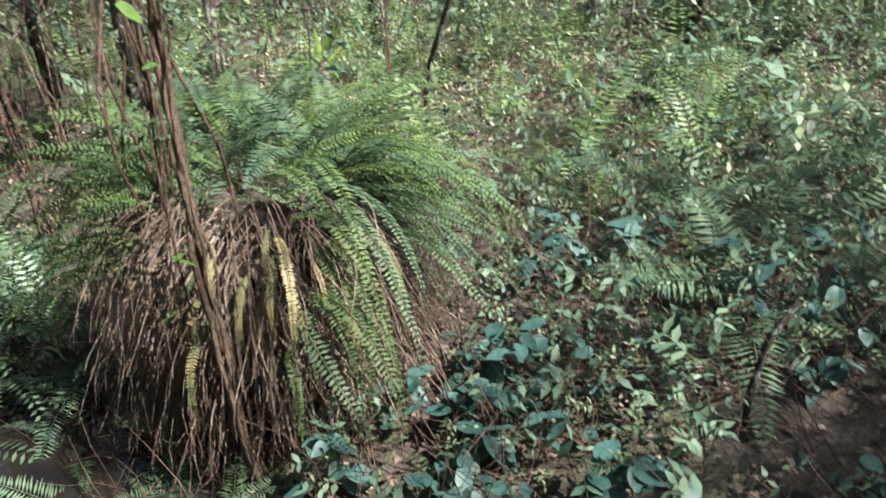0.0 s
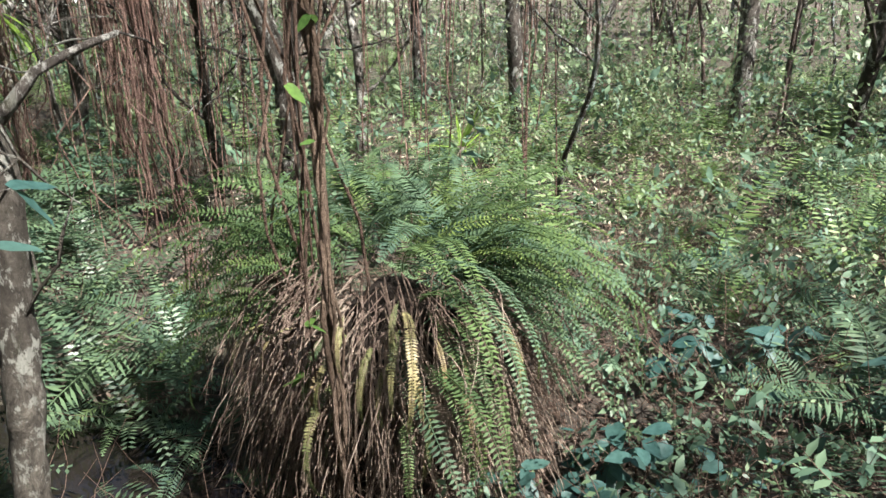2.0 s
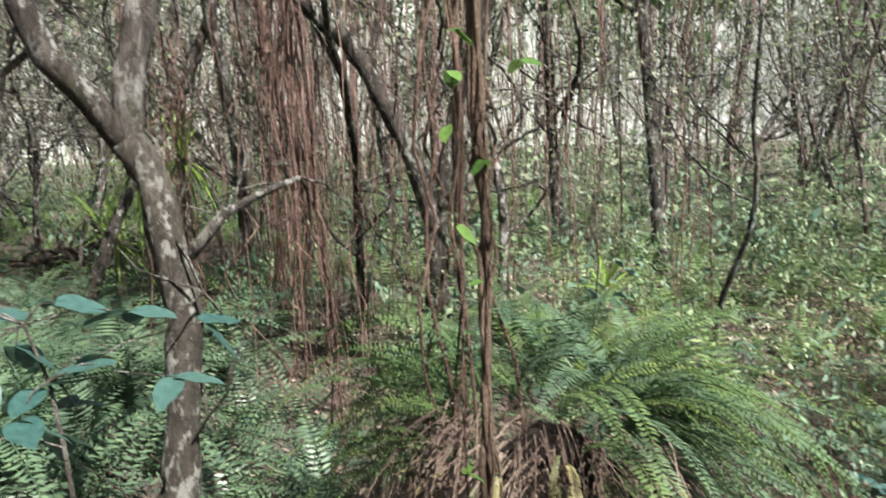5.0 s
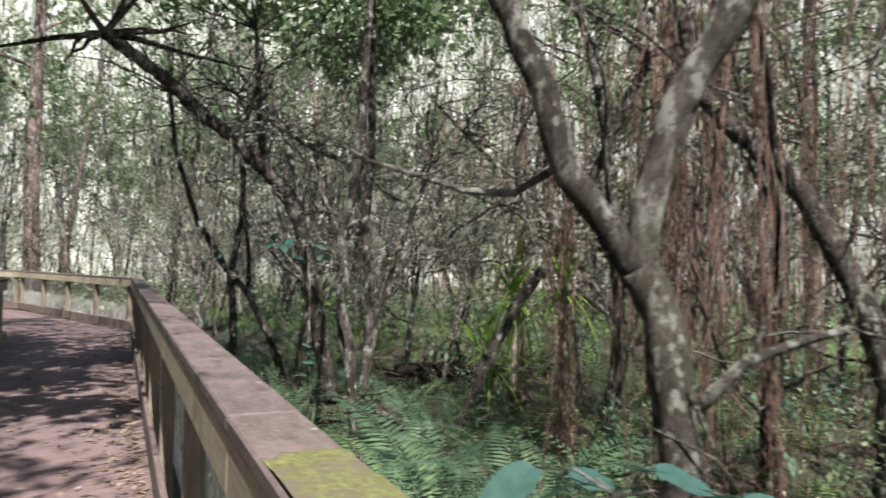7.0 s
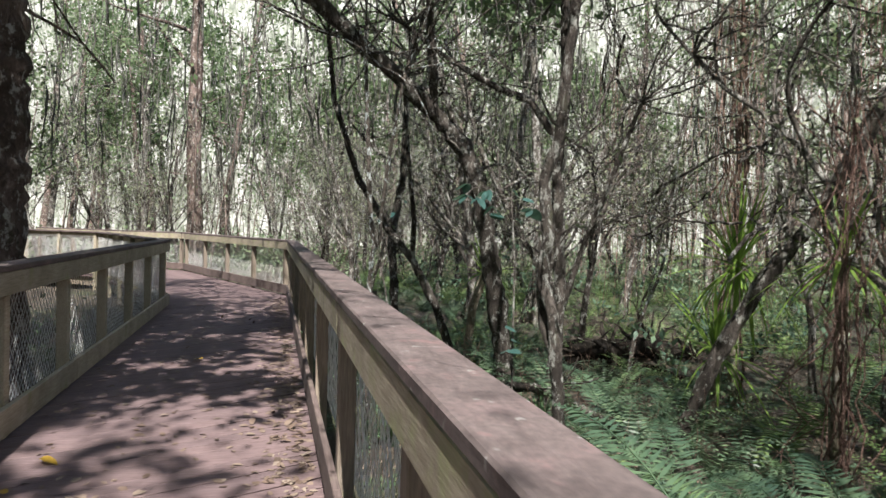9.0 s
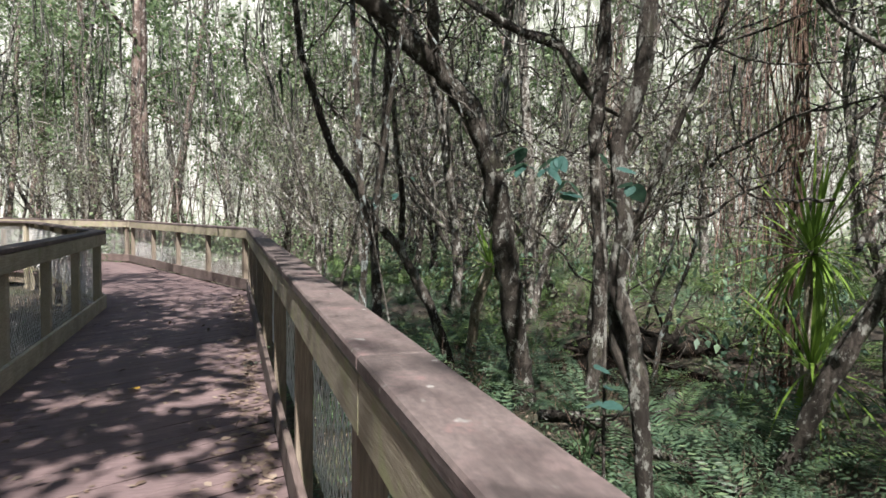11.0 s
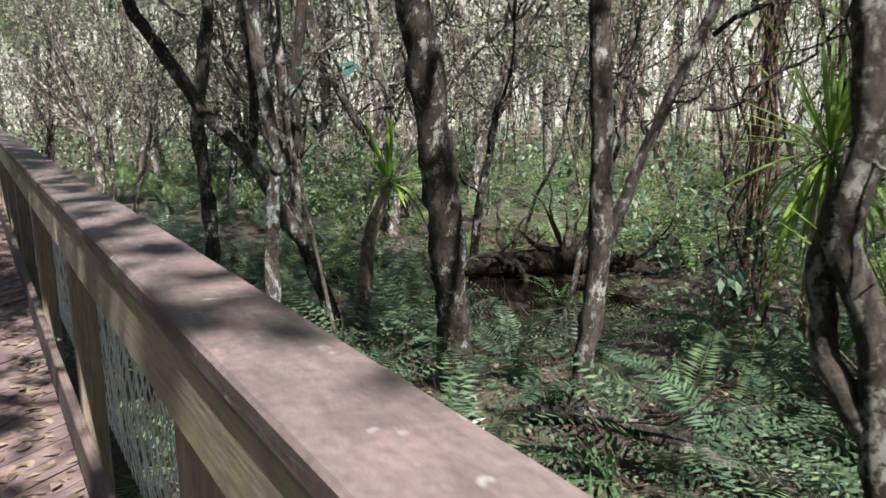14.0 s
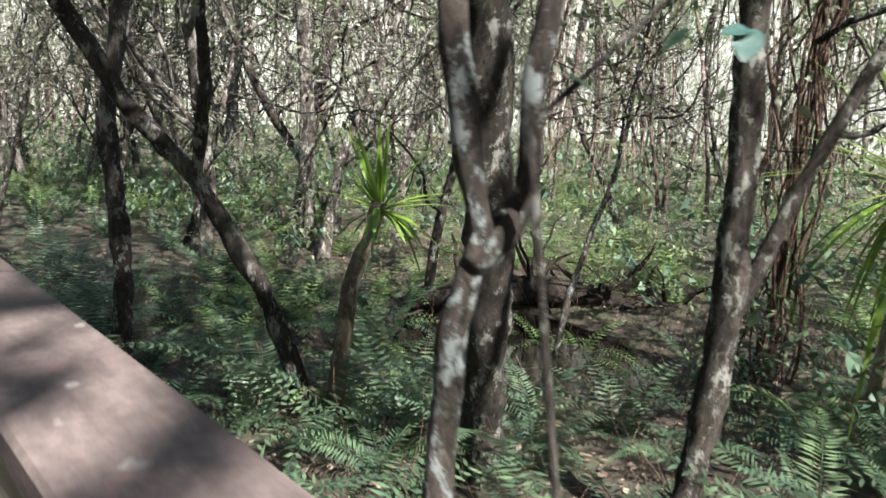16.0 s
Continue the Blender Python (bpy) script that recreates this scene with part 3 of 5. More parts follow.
def scatter_trees():
    rng = random.Random(77)
    spots = []

    def zone(kind, n, x0, x1, y0, y1, gap, lo, hi, tilt=0.0, power=1.0):
        made = tries = 0
        while made < n and tries < n * 40:
            tries += 1
            x, y = rng.uniform(x0, x1), y0 + (y1 - y0) * rng.random() ** power
            if not off_walkway(x, y, 1.75) or (-13.4 < x < 1.6 and 0 < y < 4.5):
                continue
            if all((x - a) ** 2 + (y - b2) ** 2 > gap * gap for a, b2 in spots):
                spots.append((x, y))
                t = place(kind[made % len(kind)], x, y, rng.uniform(0, 6.28), rng.uniform(lo, hi))
                t.rotation_euler = (rng.gauss(0, tilt), rng.gauss(0, tilt), t.rotation_euler[2])
                if in_the_way(t, x, y):
                    for o in (*t.children_recursive, t):
                        bpy.data.objects.remove(o)
                made += 1

    zone(UNDER, 72, -30, -0.5, 4.4, 22, 0.7, 0.75, 1.25, 0.14, 1.5)
    zone(UNDER, 9, -0.5, 6, 7.5, 15, 1.2, 0.8, 1.2, 0.14)
    zone(UNDER, 25, -30, -13, 1.0, 6, 0.6, 0.8, 1.25, 0.14)
    zone(UNDER, 50, -30, 2, -13, -3.2, 0.8, 0.8, 1.3, 0.12)
    zone(UNDER, 32, -46, -27.5, -9, 7, 0.8, 0.9, 1.5, 0.1)
    for tx, ty, ts in ((-15.6, 4.9, 0.95), (-19.0, 5.6, 1.0)):
        place(TALL[4], tx, ty, tx, ts)
        spots.append((tx, ty))
    # Unseen trees left of the deck, added so their crowns shade it.
    for tx, ty, ts in ((-6.3, -3.2, 0.85), (-5.3, -3.4, 0.95)):
        place(TALL[4], tx, ty, tx, ts)
        spots.append((tx, ty))
    # Row along the left side, added largely to shade the deck.
    zone([TALL[4]], 8, -17, 8, -5.5, -3.3, 1.4, 0.85, 1.05, 0.05)
    zone([TALL[1], TALL[3]], 5, -22, 5, 8, 11, 1.3, 0.75, 1.0, 0.05)
    place(TALL[2], -29.4, -2.9, 1.0, 1.3)
    # Unseen tree behind the starting point, added to shade the bank.
    place(TALL[1], 5.6, 1.9, 2.0, 0.95)
    zone(TALL, 40, -50, 5, 11, 44, 1.5, 0.8, 1.25, 0.03)
    zone(TALL, 22, -40, 6, -22, -3.6, 1.5, 0.8, 1.2, 0.03)
    zone(TALL, 34, -56, -27.5, -13, 12, 1.4, 0.8, 1.2, 0.03)
    for ob in UNDER + TALL:
        for o in (*ob.children_recursive, ob):
            bpy.data.objects.remove(o)


scatter_trees()


def stem_tree(name, label, bark, stems, seed, twig_n=5, twig_len=0.7, leaf_n=1, sides=12, canopy=1500):
    """A tree of its own shape: stems are (points, foot radius, end radius)."""
    rng = random.Random(seed)
    base = Vector(stems[0][0][0])
    t = thing(name, base, label, "tree")
    lv = Geo()
    for i, (pts, r0, r1, *own) in enumerate(stems):
        g = Geo()
        fine = []
        pts = [Vector(p) - base for p in pts]
        for a, b2 in zip(pts, pts[1:]):
            k = max(3, int((b2 - a).length / 0.07))
            for s in (q / k for q in range(k)):
                fine.append(a.lerp(b2, s) + rand_unit(rng) * r0 * (0.10 if s else 0))
        fine.append(pts[-1])
        rad = [r * (1 + 0.22 * noise.noise(Vector((q * 0.35, seed * 3.1, i)))) for q, r in enumerate(taper(r0, r1, len(fine)))]
        g.tube(fine, rad, sides, 0.12, rng)
        if twig_n:
            twigs(g, lv, rng, fine, max(0.005, r1 * 0.2), twig_n, twig_len, leaf_n, 0.075)
        part("trunk" if i == 0 else "limb", g, own[0] if own else bark, t)
    if lv.v:
        part("crown", lv, M_TWIG_LEAF, t)
    if canopy:
        top = Geo()
        for pts, r0, r1, *own in stems:
            e = Vector(pts[-1]) - base
            if pts[-1][2] < 2.5:
                continue
            for _ in range(canopy):
                limb_end = e + Vector((rng.gauss(0, 1.1), rng.gauss(0, 1.1), rng.uniform(0.1, 4.0)))
                if limb_end.z + base.z < (3.9 if base.x > -4 else 5.2):
                    continue
                d = (rand_unit(rng) + Vector((0, 0, -0.2))).normalized()
                k = 0.6 if base.x > -4 else 1.0
                top.blade(limb_end, d, d.orthogonal().normalized(), k * rng.uniform(0.12, 0.24), k * rng.uniform(0.06, 0.11), 0.02, 0.01)
            for _ in range(9):
                w = wander(rng, e, rand_unit(rng) + Vector((0, 0, 0.8)), rng.uniform(1.0, 2.4), 6, 0.25)
                g = Geo()
                g.tube(w, taper(r1 * 0.6, 0.004, len(w)), 5, 0, None, False)
                part("branch", g, bark, t)
        if top.v:
            part("foliage", top, M_CANOPY, t)
    return t


def up(p, dx, dy, dz):
    return (p[0] + dx, p[1] + dy, p[2] + dz)


stem_tree("forked_tree", "forked grey tree with a dark limb and a pale limb", M_BARK_GREY, [
    ([(-2.32, 1.06, -0.55), (-2.28, 1.13, 0.22), (-2.3, 1.23, 0.85), (-2.36, 1.2, 1.32), (-2.4, 1.15, 1.45)], 0.06, 0.055, M_BARK_MOTTLED),
    ([(-2.4, 1.15, 1.42), (-2.45, 1.07, 1.58), (-2.49, 0.96, 1.71), (-2.52, 0.9, 1.95), (-2.55, 0.8, 2.16), (-2.57, 0.73, 2.3), (-2.6, 0.5, 2.9), (-2.5, 0.4, 3.8)], 0.045, 0.022, M_BARK_DARK),
    ([(-2.4, 1.15, 1.42), (-2.38, 1.16, 1.64), (-2.33, 1.21, 1.9), (-2.25, 1.28, 2.09), (-2.17, 1.35, 2.3), (-1.9, 1.6, 3.0), (-1.8, 1.8, 4.2)], 0.05, 0.03),
    ([(-2.5, 0.94, 1.74), (-2.72, 0.92, 1.68), (-2.83, 0.8, 1.69), (-2.92, 0.68, 1.74), (-3.03, 0.49, 1.8)], 0.014, 0.006),
    ([(-2.31, 1.27, 1.06), (-2.23, 1.37, 1.2), (-2.13, 1.48, 1.27), (-2.06, 1.56, 1.31)], 0.022, 0.008)], 1, 4, 0.6, 0, 12, 350)
stem_tree("leaning_tree", "dark crooked tree leaning over hanging roots", M_BARK_DARK, [
    ([(-3.44, 3.9, -0.6), (-3.46, 3.88, 0.0), (-3.46, 3.88, 0.81), (-3.57, 3.8, 1.26), (-3.71, 3.68, 1.67), (-3.88, 3.54, 2.06), (-4.07, 3.36, 2.3), (-4.3, 3.2, 2.6), (-4.5, 3.1, 3.6)], 0.10, 0.04),
    ([(-3.43, 3.9, 0.9), (-3.32, 3.98, 1.63), (-3.18, 4.07, 2.1), (-2.94, 4.22, 2.83), (-2.8, 4.4, 3.8)], 0.055, 0.03)], 2, 5, 0.8, 1)
stem_tree("arching_tree", "dark tree with pale lichen arching over the boardwalk", M_BARK_DARK, [
    ([(-9.95, 2.4, -0.6), (-9.87, 2.31, 0.06), (-9.7, 2.1, 0.96), (-9.63, 1.95, 1.69), (-9.58, 1.74, 2.22), (-9.55, 1.38, 2.6), (-9.52, 0.95, 2.97), (-9.45, 0.59, 3.21), (-9.38, 0.19, 3.54), (-9.3, -0.4, 3.9)], 0.115, 0.07),
    ([(-9.55, 1.38, 2.6), (-9.4, 1.3, 3.2), (-9.3, 1.2, 4.2)], 0.05, 0.025)], 3, 7, 1.0, 1)
stem_tree("upright_tree", "dark upright tree with bare spreading limbs", M_BARK_DARK, [
    ([(-8.95, 2.46, -0.55), (-8.91, 2.48, -0.21), (-8.85, 2.52, 0.35), (-8.84, 2.54, 0.8), (-8.84, 2.5, 1.47), (-8.85, 2.46, 2.07), (-8.83, 2.52, 2.68), (-8.84, 2.49, 3.67), (-8.9, 2.5, 5.0)], 0.065, 0.035),
    ([(-8.85, 2.46, 2.3), (-8.95, 2.21, 2.68), (-9.08, 1.84, 2.84), (-9.18, 1.46, 3.06), (-9.3, 1.0, 3.4)], 0.04, 0.02),
    ([(-8.84, 2.55, 0.62), (-8.68, 2.67, 1.21), (-8.47, 2.82, 1.82), (-8.2, 3.0, 2.6)], 0.032, 0.018)], 4, 8, 1.0, 1)
stem_tree("slanting_tree", "dark slanting trunk among hanging roots", M_BARK_DARK, [
    ([(-7.6, 3.0, -0.6), (-7.4, 3.3, 0.4), (-7.21, 3.53, 1.0), (-6.95, 3.85, 1.6), (-6.76, 4.05, 2.15), (-6.67, 4.14, 2.44), (-6.3, 4.5, 3.6)], 0.07, 0.045)], 5, 4, 0.8, 1)
stem_tree("twisted_tree", "twisted dark-brown tree with a swollen knot", M_BARK_DARK, [
    ([(-6.98, 1.82, -0.6), (-7.04, 1.77, 0.38), (-7.09, 1.74, 0.81), (-7.18, 1.68, 1.06), (-7.14, 1.71, 1.33), (-7.17, 1.69, 1.63), (-7.18, 1.68, 1.79), (-7.1, 1.75, 2.08), (-7.0, 1.8, 3.0), (-7.1, 1.9, 4.4)], 0.05, 0.032),
    ([(-7.05, 1.77, 0.5), (-7.2, 1.72, 0.72), (-7.23, 1.70, 1.0), (-7.16, 1.70, 1.3)], 0.04, 0.035)], 6, 4, 0.7, 0)
stem_tree("lichen_sapling", "slender forked sapling blotched with pale lichen", M_BARK_LICHEN, [
    ([(-8.36, 0.58, -0.6), (-8.35, 0.58, 0.3), (-8.35, 0.58, 0.87), (-8.35, 0.59, 1.1), (-8.33, 0.6, 1.2), (-8.32, 0.61, 1.26), (-8.34, 0.59, 1.38), (-8.36, 0.57, 1.55), (-8.38, 0.55, 2.0), (-8.4, 0.5, 2.9)], 0.027, 0.016),
    ([(-8.33, 0.6, 1.21), (-8.3, 0.63, 1.25), (-8.28, 0.65, 1.31), (-8.28, 0.65, 1.45), (-8.27, 0.66, 1.56), (-8.2, 0.7, 2.0), (-8.1, 0.8, 2.7)], 0.02, 0.012)], 7, 0, 0.5, 0)
stem_tree("gnarled_tree", "gnarled dark tree with crossing limbs", M_BARK_DARK, [
    ([(-12.3, 1.45, -0.6), (-12.35, 1.49, 0.4), (-12.37, 1.43, 1.29), (-12.33, 1.56, 2.13), (-12.3, 1.6, 3.8)], 0.07, 0.035)], 10, 6, 0.9, 1)
stem_tree("bowed_tree", "dark bowed tree leaning towards the boardwalk", M_BARK_DARK, [
    ([(-10.98, 2.08, -0.6), (-11.05, 1.98, -0.1), (-11.13, 1.82, 0.4), (-11.29, 1.52, 1.01), (-11.39, 1.21, 1.38), (-11.43, 1.03, 1.7), (-11.48, 0.84, 1.99), (-11.5, 0.5, 3.0), (-11.4, 0.4, 3.8)], 0.06, 0.03),
    ([(-11.29, 1.52, 1.01), (-11.1, 1.5, 1.5), (-11.0, 1.4, 2.1), (-10.9, 1.3, 3.0)], 0.035, 0.02)], 12, 6, 0.8, 1)
stem_tree("broad_tree", "broad tree trunk with mottled reddish bark", M_BARK_TALL, [
    ([(-8.96, -2.45, -0.6), (-8.96, -2.43, 1.0), (-8.96, -2.43, 2.74), (-9.0, -2.5, 6), (-9.1, -2.5, 9)], 0.2, 0.12)], 11, 8, 2.0, 8)


# ---- ferns ----
def frond_geo(length, pairs, width, droop, rng, pinna_w=0.02, lift=0.6):
    """One fern frond along +x from the origin: midrib and two rows of leaflets."""
    g = Geo()
    n = 9
    spine = []
    p, ang = Vector((0, 0, 0)), lift
    for i in range(n + 1):
        spine.append(p.copy())
        p = p + Vector((math.cos(ang), rng.uniform(-0.03, 0.03), math.sin(ang))) * (length / n)
        ang -= droop / n
    g.tube(spine, taper(0.0035, 0.001, len(spine)), 3, cap=False)
    for i in range(pairs):
        s = 0.06 + 0.93 * i / (pairs - 1)
        k = min(n - 1, int(s * n))
        a = spine[k].lerp(spine[k + 1], s * n - k)
        d = (spine[k + 1] - spine[k]).normalized()
        prof = min(1, 0.35 + s * 3) * (1 - max(0, s - 0.35) / 0.65) ** 0.75 + 0.04
        for sgn in (1, -1):
            side = Vector((0, sgn, 0))
            dirn = (side + d * rng.uniform(0.2, 0.42) + Vector((0, 0, rng.uniform(-0.22, 0.08)))).normalized()
            g.blade(a, dirn, d, width * prof * rng.uniform(0.85, 1.1), pinna_w * rng.uniform(0.9, 1.1), rng.uniform(0, 0.01), 0.003)
    return g


_fr = random.Random(3)
FRONDS = [frond_geo(l, n, w, dr, _fr, pw).mesh("frond", M_FERN_OBJ) for l, n, w, dr, pw in
          ((0.62, 34, 0.105, 1.4, 0.0115), (0.8, 42, 0.10, 2.0, 0.0115), (0.5, 30, 0.10, 1.1, 0.010), (0.7, 34, 0.13, 1.5, 0.012), (0.66, 36, 0.115, 2.2, 0.0115))]
LONG = [frond_geo(l, n, w, dr, _fr, pw, 0.9).mesh("long_frond", M_FERN_GREEN) for l, n, w, dr, pw in
        ((0.85, 44, 0.05, 2.2, 0.0105), (1.0, 50, 0.052, 2.5, 0.0105), (0.75, 40, 0.054, 1.8, 0.0105))]
SPRAY = [frond_geo(l, n, w, dr, _fr, 0.0105, 0.5).mesh("spray_frond", M_FERN_OBJ) for l, n, w, dr in ((0.8, 42, 0.057, 1.1), (0.95, 48, 0.057, 1.3), (0.7, 38, 0.054, 0.9))]


NARROW = [frond_geo(l, n, w, dr, _fr, pw, 0.7).mesh("narrow_frond", M_FERN_DRY) for l, n, w, dr, pw in ((0.75, 44, 0.034, 2.6, 0.013), (0.9, 52, 0.036, 2.8, 0.013), (0.6, 36, 0.03, 2.3, 0.012))]


def fern(x, y, n, size, seed, label, z=None, group="swamp ferns", rise=0.0):
    rng = random.Random(seed)
    f = thing("fern", (x, y, ground_height(x, y) if z is None else z), label, "fern", group)
    for i in range(n):
        ob = part("frond", rng.choice(FRONDS), None, f)
        a = 2 * math.pi * i / n + rng.uniform(-0.35, 0.35)
        ob.rotation_euler = (rng.uniform(-0.35, 0.35), rng.uniform(-0.75, 0.25) - rise, a)
        s = size * rng.uniform(0.7, 1.2)
        ob.scale = (s, s, s)
    return f


def fern_beds():
    rng = random.Random(12)
    spots = [(-2.9, 0.75), (-3.3, 1.1), (-3.9, 0.8), (-4.4, 1.4), (-4.9, 0.8), (-5.3, 1.6), (-5.9, 0.9), (-5.5, 2.3), (-6.3, 1.5), (-6.4, 2.4), (-6.9, 0.9), (-7.4, 1.2), (-7.6, 2.1),
             (-7.9, 1.3), (-8.0, 2.6), (-8.6, 1.3), (-8.7, 1.9), (-9.2, 1.1), (-9.5, 1.7), (-9.9, 1.2), (-10.3, 1.9), (-10.8, 1.3), (-8.3, 3.4), (-9.3, 3.2), (-7.3, 3.0), (-6.9, 3.6), (-7.8, 4.1), (-9.0, 4.2),
             (-6.0, 3.4), (-4.7, 2.6), (-5.2, 3.4), (-3.9, 2.2), (-2.8, 1.9), (-2.6, 0.7), (-3.1, 2.4), (-11.5, 1.4), (-12.2, 2.2), (-13.1, 1.4), (-14.0, 1.8), (-15.0, 1.3), (-10.2, 3.1), (-11.0, 2.9),
             (-10.2, 4.9), (-8.9, 5.4), (-12.9, 3.4), (-7.0, 5.0), (-6.1, 4.6), (-14.4, 3.0), (0.35, 2.75), (0.75, 3.3), (0.2, 3.7), (1.2, 2.9), (-0.5, 3.6), (-1.9, 3.2), (-2.4, 2.7), (0.9, 4.3), (-0.9, 4.4), (0.3, 4.9), (1.6, 3.8), (2.1, 4.6), (1.3, 5.4), (-0.1, 5.8), (-1.6, 5.1), (2.6, 3.2), (2.9, 3.9), (3.1, 3.0), (1.9, 5.0)]
    while len(spots) < 92:
        x, y = rng.uniform(-14, -2.6), rng.uniform(0.55, 4.2)
        if all((x - a) ** 2 + (y - b2) ** 2 > 0.16 for a, b2 in spots) and not (-12.4 < x < -10.6 and y > 3.2):
            spots.append((x, y))
    for i, (x, y) in enumerate(spots):
        near = y < 2.6
        fern(x + rng.uniform(-0.12, 0.12), y + rng.uniform(-0.1, 0.1), rng.randint(6, 10) if near else rng.randint(6, 9), rng.uniform(0.75, 1.4), 100 + i,
             "green swamp fern with arching fronds on wet ground")
    # low ferns by the water at the start
    for i, (x, y, s) in enumerate([(-1.9, 0.9, 0.6), (-1.65, 1.15, 0.55), (-1.35, 0.95, 0.6), (-0.95, 1.2, 0.5), (-0.5, 1.0, 0.55), (-2.15, 1.6, 0.6), (-2.5, 1.2, 0.6), (-1.95, 1.4, 0.7), (-2.25, 1.45, 0.7), (-1.6, 1.5, 0.6), (-2.75, 1.5, 0.75), (-3.0, 1.75, 0.75)]):
        fern(x, y, 8, s, 300 + i, "low fern with pale sunlit fronds beside black water")
    # ferns on the bank beyond the pool, a few fronds each
    for i, (x, y, n, s, rise) in enumerate([(0.1, 2.7, 7, 0.85, 0.0), (-0.02, 3.25, 5, 0.7, 0.1), (-0.6, 5.2, 7, 1.15, 0.4), (-0.25, 5.9, 8, 1.35, 0.45), (0.2, 5.3, 8, 1.3, 0.3), (0.07, 4.2, 4, 0.9, 0.5), (0.75, 4.6, 7, 1.1, 0.3),
                                            (-0.55, 1.62, 5, 0.5, 0), (-1.2, 1.35, 6, 0.55, 0), (-1.75, 1.75, 6, 0.6, 0), (-2.1, 2.1, 7, 0.7, 0), (-2.4, 1.95, 6, 0.7, 0), (-1.1, 1.6, 6, 0.5, 0), (-3.1, 1.66, 6, 0.8, 0), (-3.5, 2.1, 6, 0.8, 0), (-2.7, 3.3, 7, 0.9, 0.2), (-2.2, 3.6, 7, 0.9, 0.2)]):
        fern(x, y, n, s, 340 + i, "green fern with spread fronds on the littered bank", None, "swamp ferns", rise)
    # tall ferns close to the railing
    for i, (x, y, s) in enumerate([(-4.4, 1.15, 1.7), (-4.8, 1.6, 1.9), (-5.2, 1.15, 1.6), (-4.6, 2.1, 1.9), (-5.4, 1.8, 1.8), (-5.7, 1.3, 1.4), (-5.1, 2.6, 1.9), (-4.1, 1.6, 1.6)]):
        fern(x, y, 9, s, 380 + i, "tall sunlit fern with upright pale green fronds", None, "swamp ferns", 0.35)
    # the rest of the fern carpet
    near_bed, sun_painted_bed = Geo(), Geo()
    count = 0
    while count < 700:
        x, y = rng.uniform(-26, 4), rng.uniform(0.5, 15)
        if x < -16 and y < 2.0:
            continue
        if x > -2.4 and y < 3.6:
            continue
        if -12.8 < x < -10.2 and 3.3 < y < 5.4 and rng.random() < 0.8:
            continue
        count += 1
        # Noise patches farther back get the fern colour with sun painted in.
        g = sun_painted_bed if y > (2.2 if x < -11 else 3.6) and noise.noise(Vector((x * 0.45, y * 0.45, 11))) > -0.15 else near_bed
        base = Vector((x, y, ground_height(x, y)))
        size = rng.uniform(0.6, 1.1)
        for k in range(8):
            a = rng.uniform(0, 2 * math.pi)
            out = Vector((math.cos(a), math.sin(a), 0))
            side = Vector((-math.sin(a), math.cos(a), 0))
            ang, p = rng.uniform(0.7, 1.35), base.copy()
            steps = 7 if y < 7 else 5
            dr = rng.uniform(1.2, 2.2) / steps
            for j in range(steps):
                d = out * math.cos(ang) + Vector((0, 0, math.sin(ang)))
                q = p + d * (size / steps)
                w = 0.11 * size * (1.25 - j / steps)
                for h in (0.12, 0.45, 0.78):
                    c = p.lerp(q, h)
                    for sg in (1, -1):
                        dd = (side * sg + d * 0.35 + Vector((0, 0, -0.1))).normalized()
                        g.blade(c, dd, d, w * rng.uniform(0.9, 1.25), 0.013 * size + 0.009)
                p, ang = q, ang - dr
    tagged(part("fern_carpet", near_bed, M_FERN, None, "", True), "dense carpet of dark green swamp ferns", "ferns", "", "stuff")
    tagged(part("fern_carpet", sun_painted_bed, M_FERN_SUN, None, "", True), "yellow-green ferns between the trunks, coloured as if sunlit", "ferns", "", "stuff")


fern_beds()


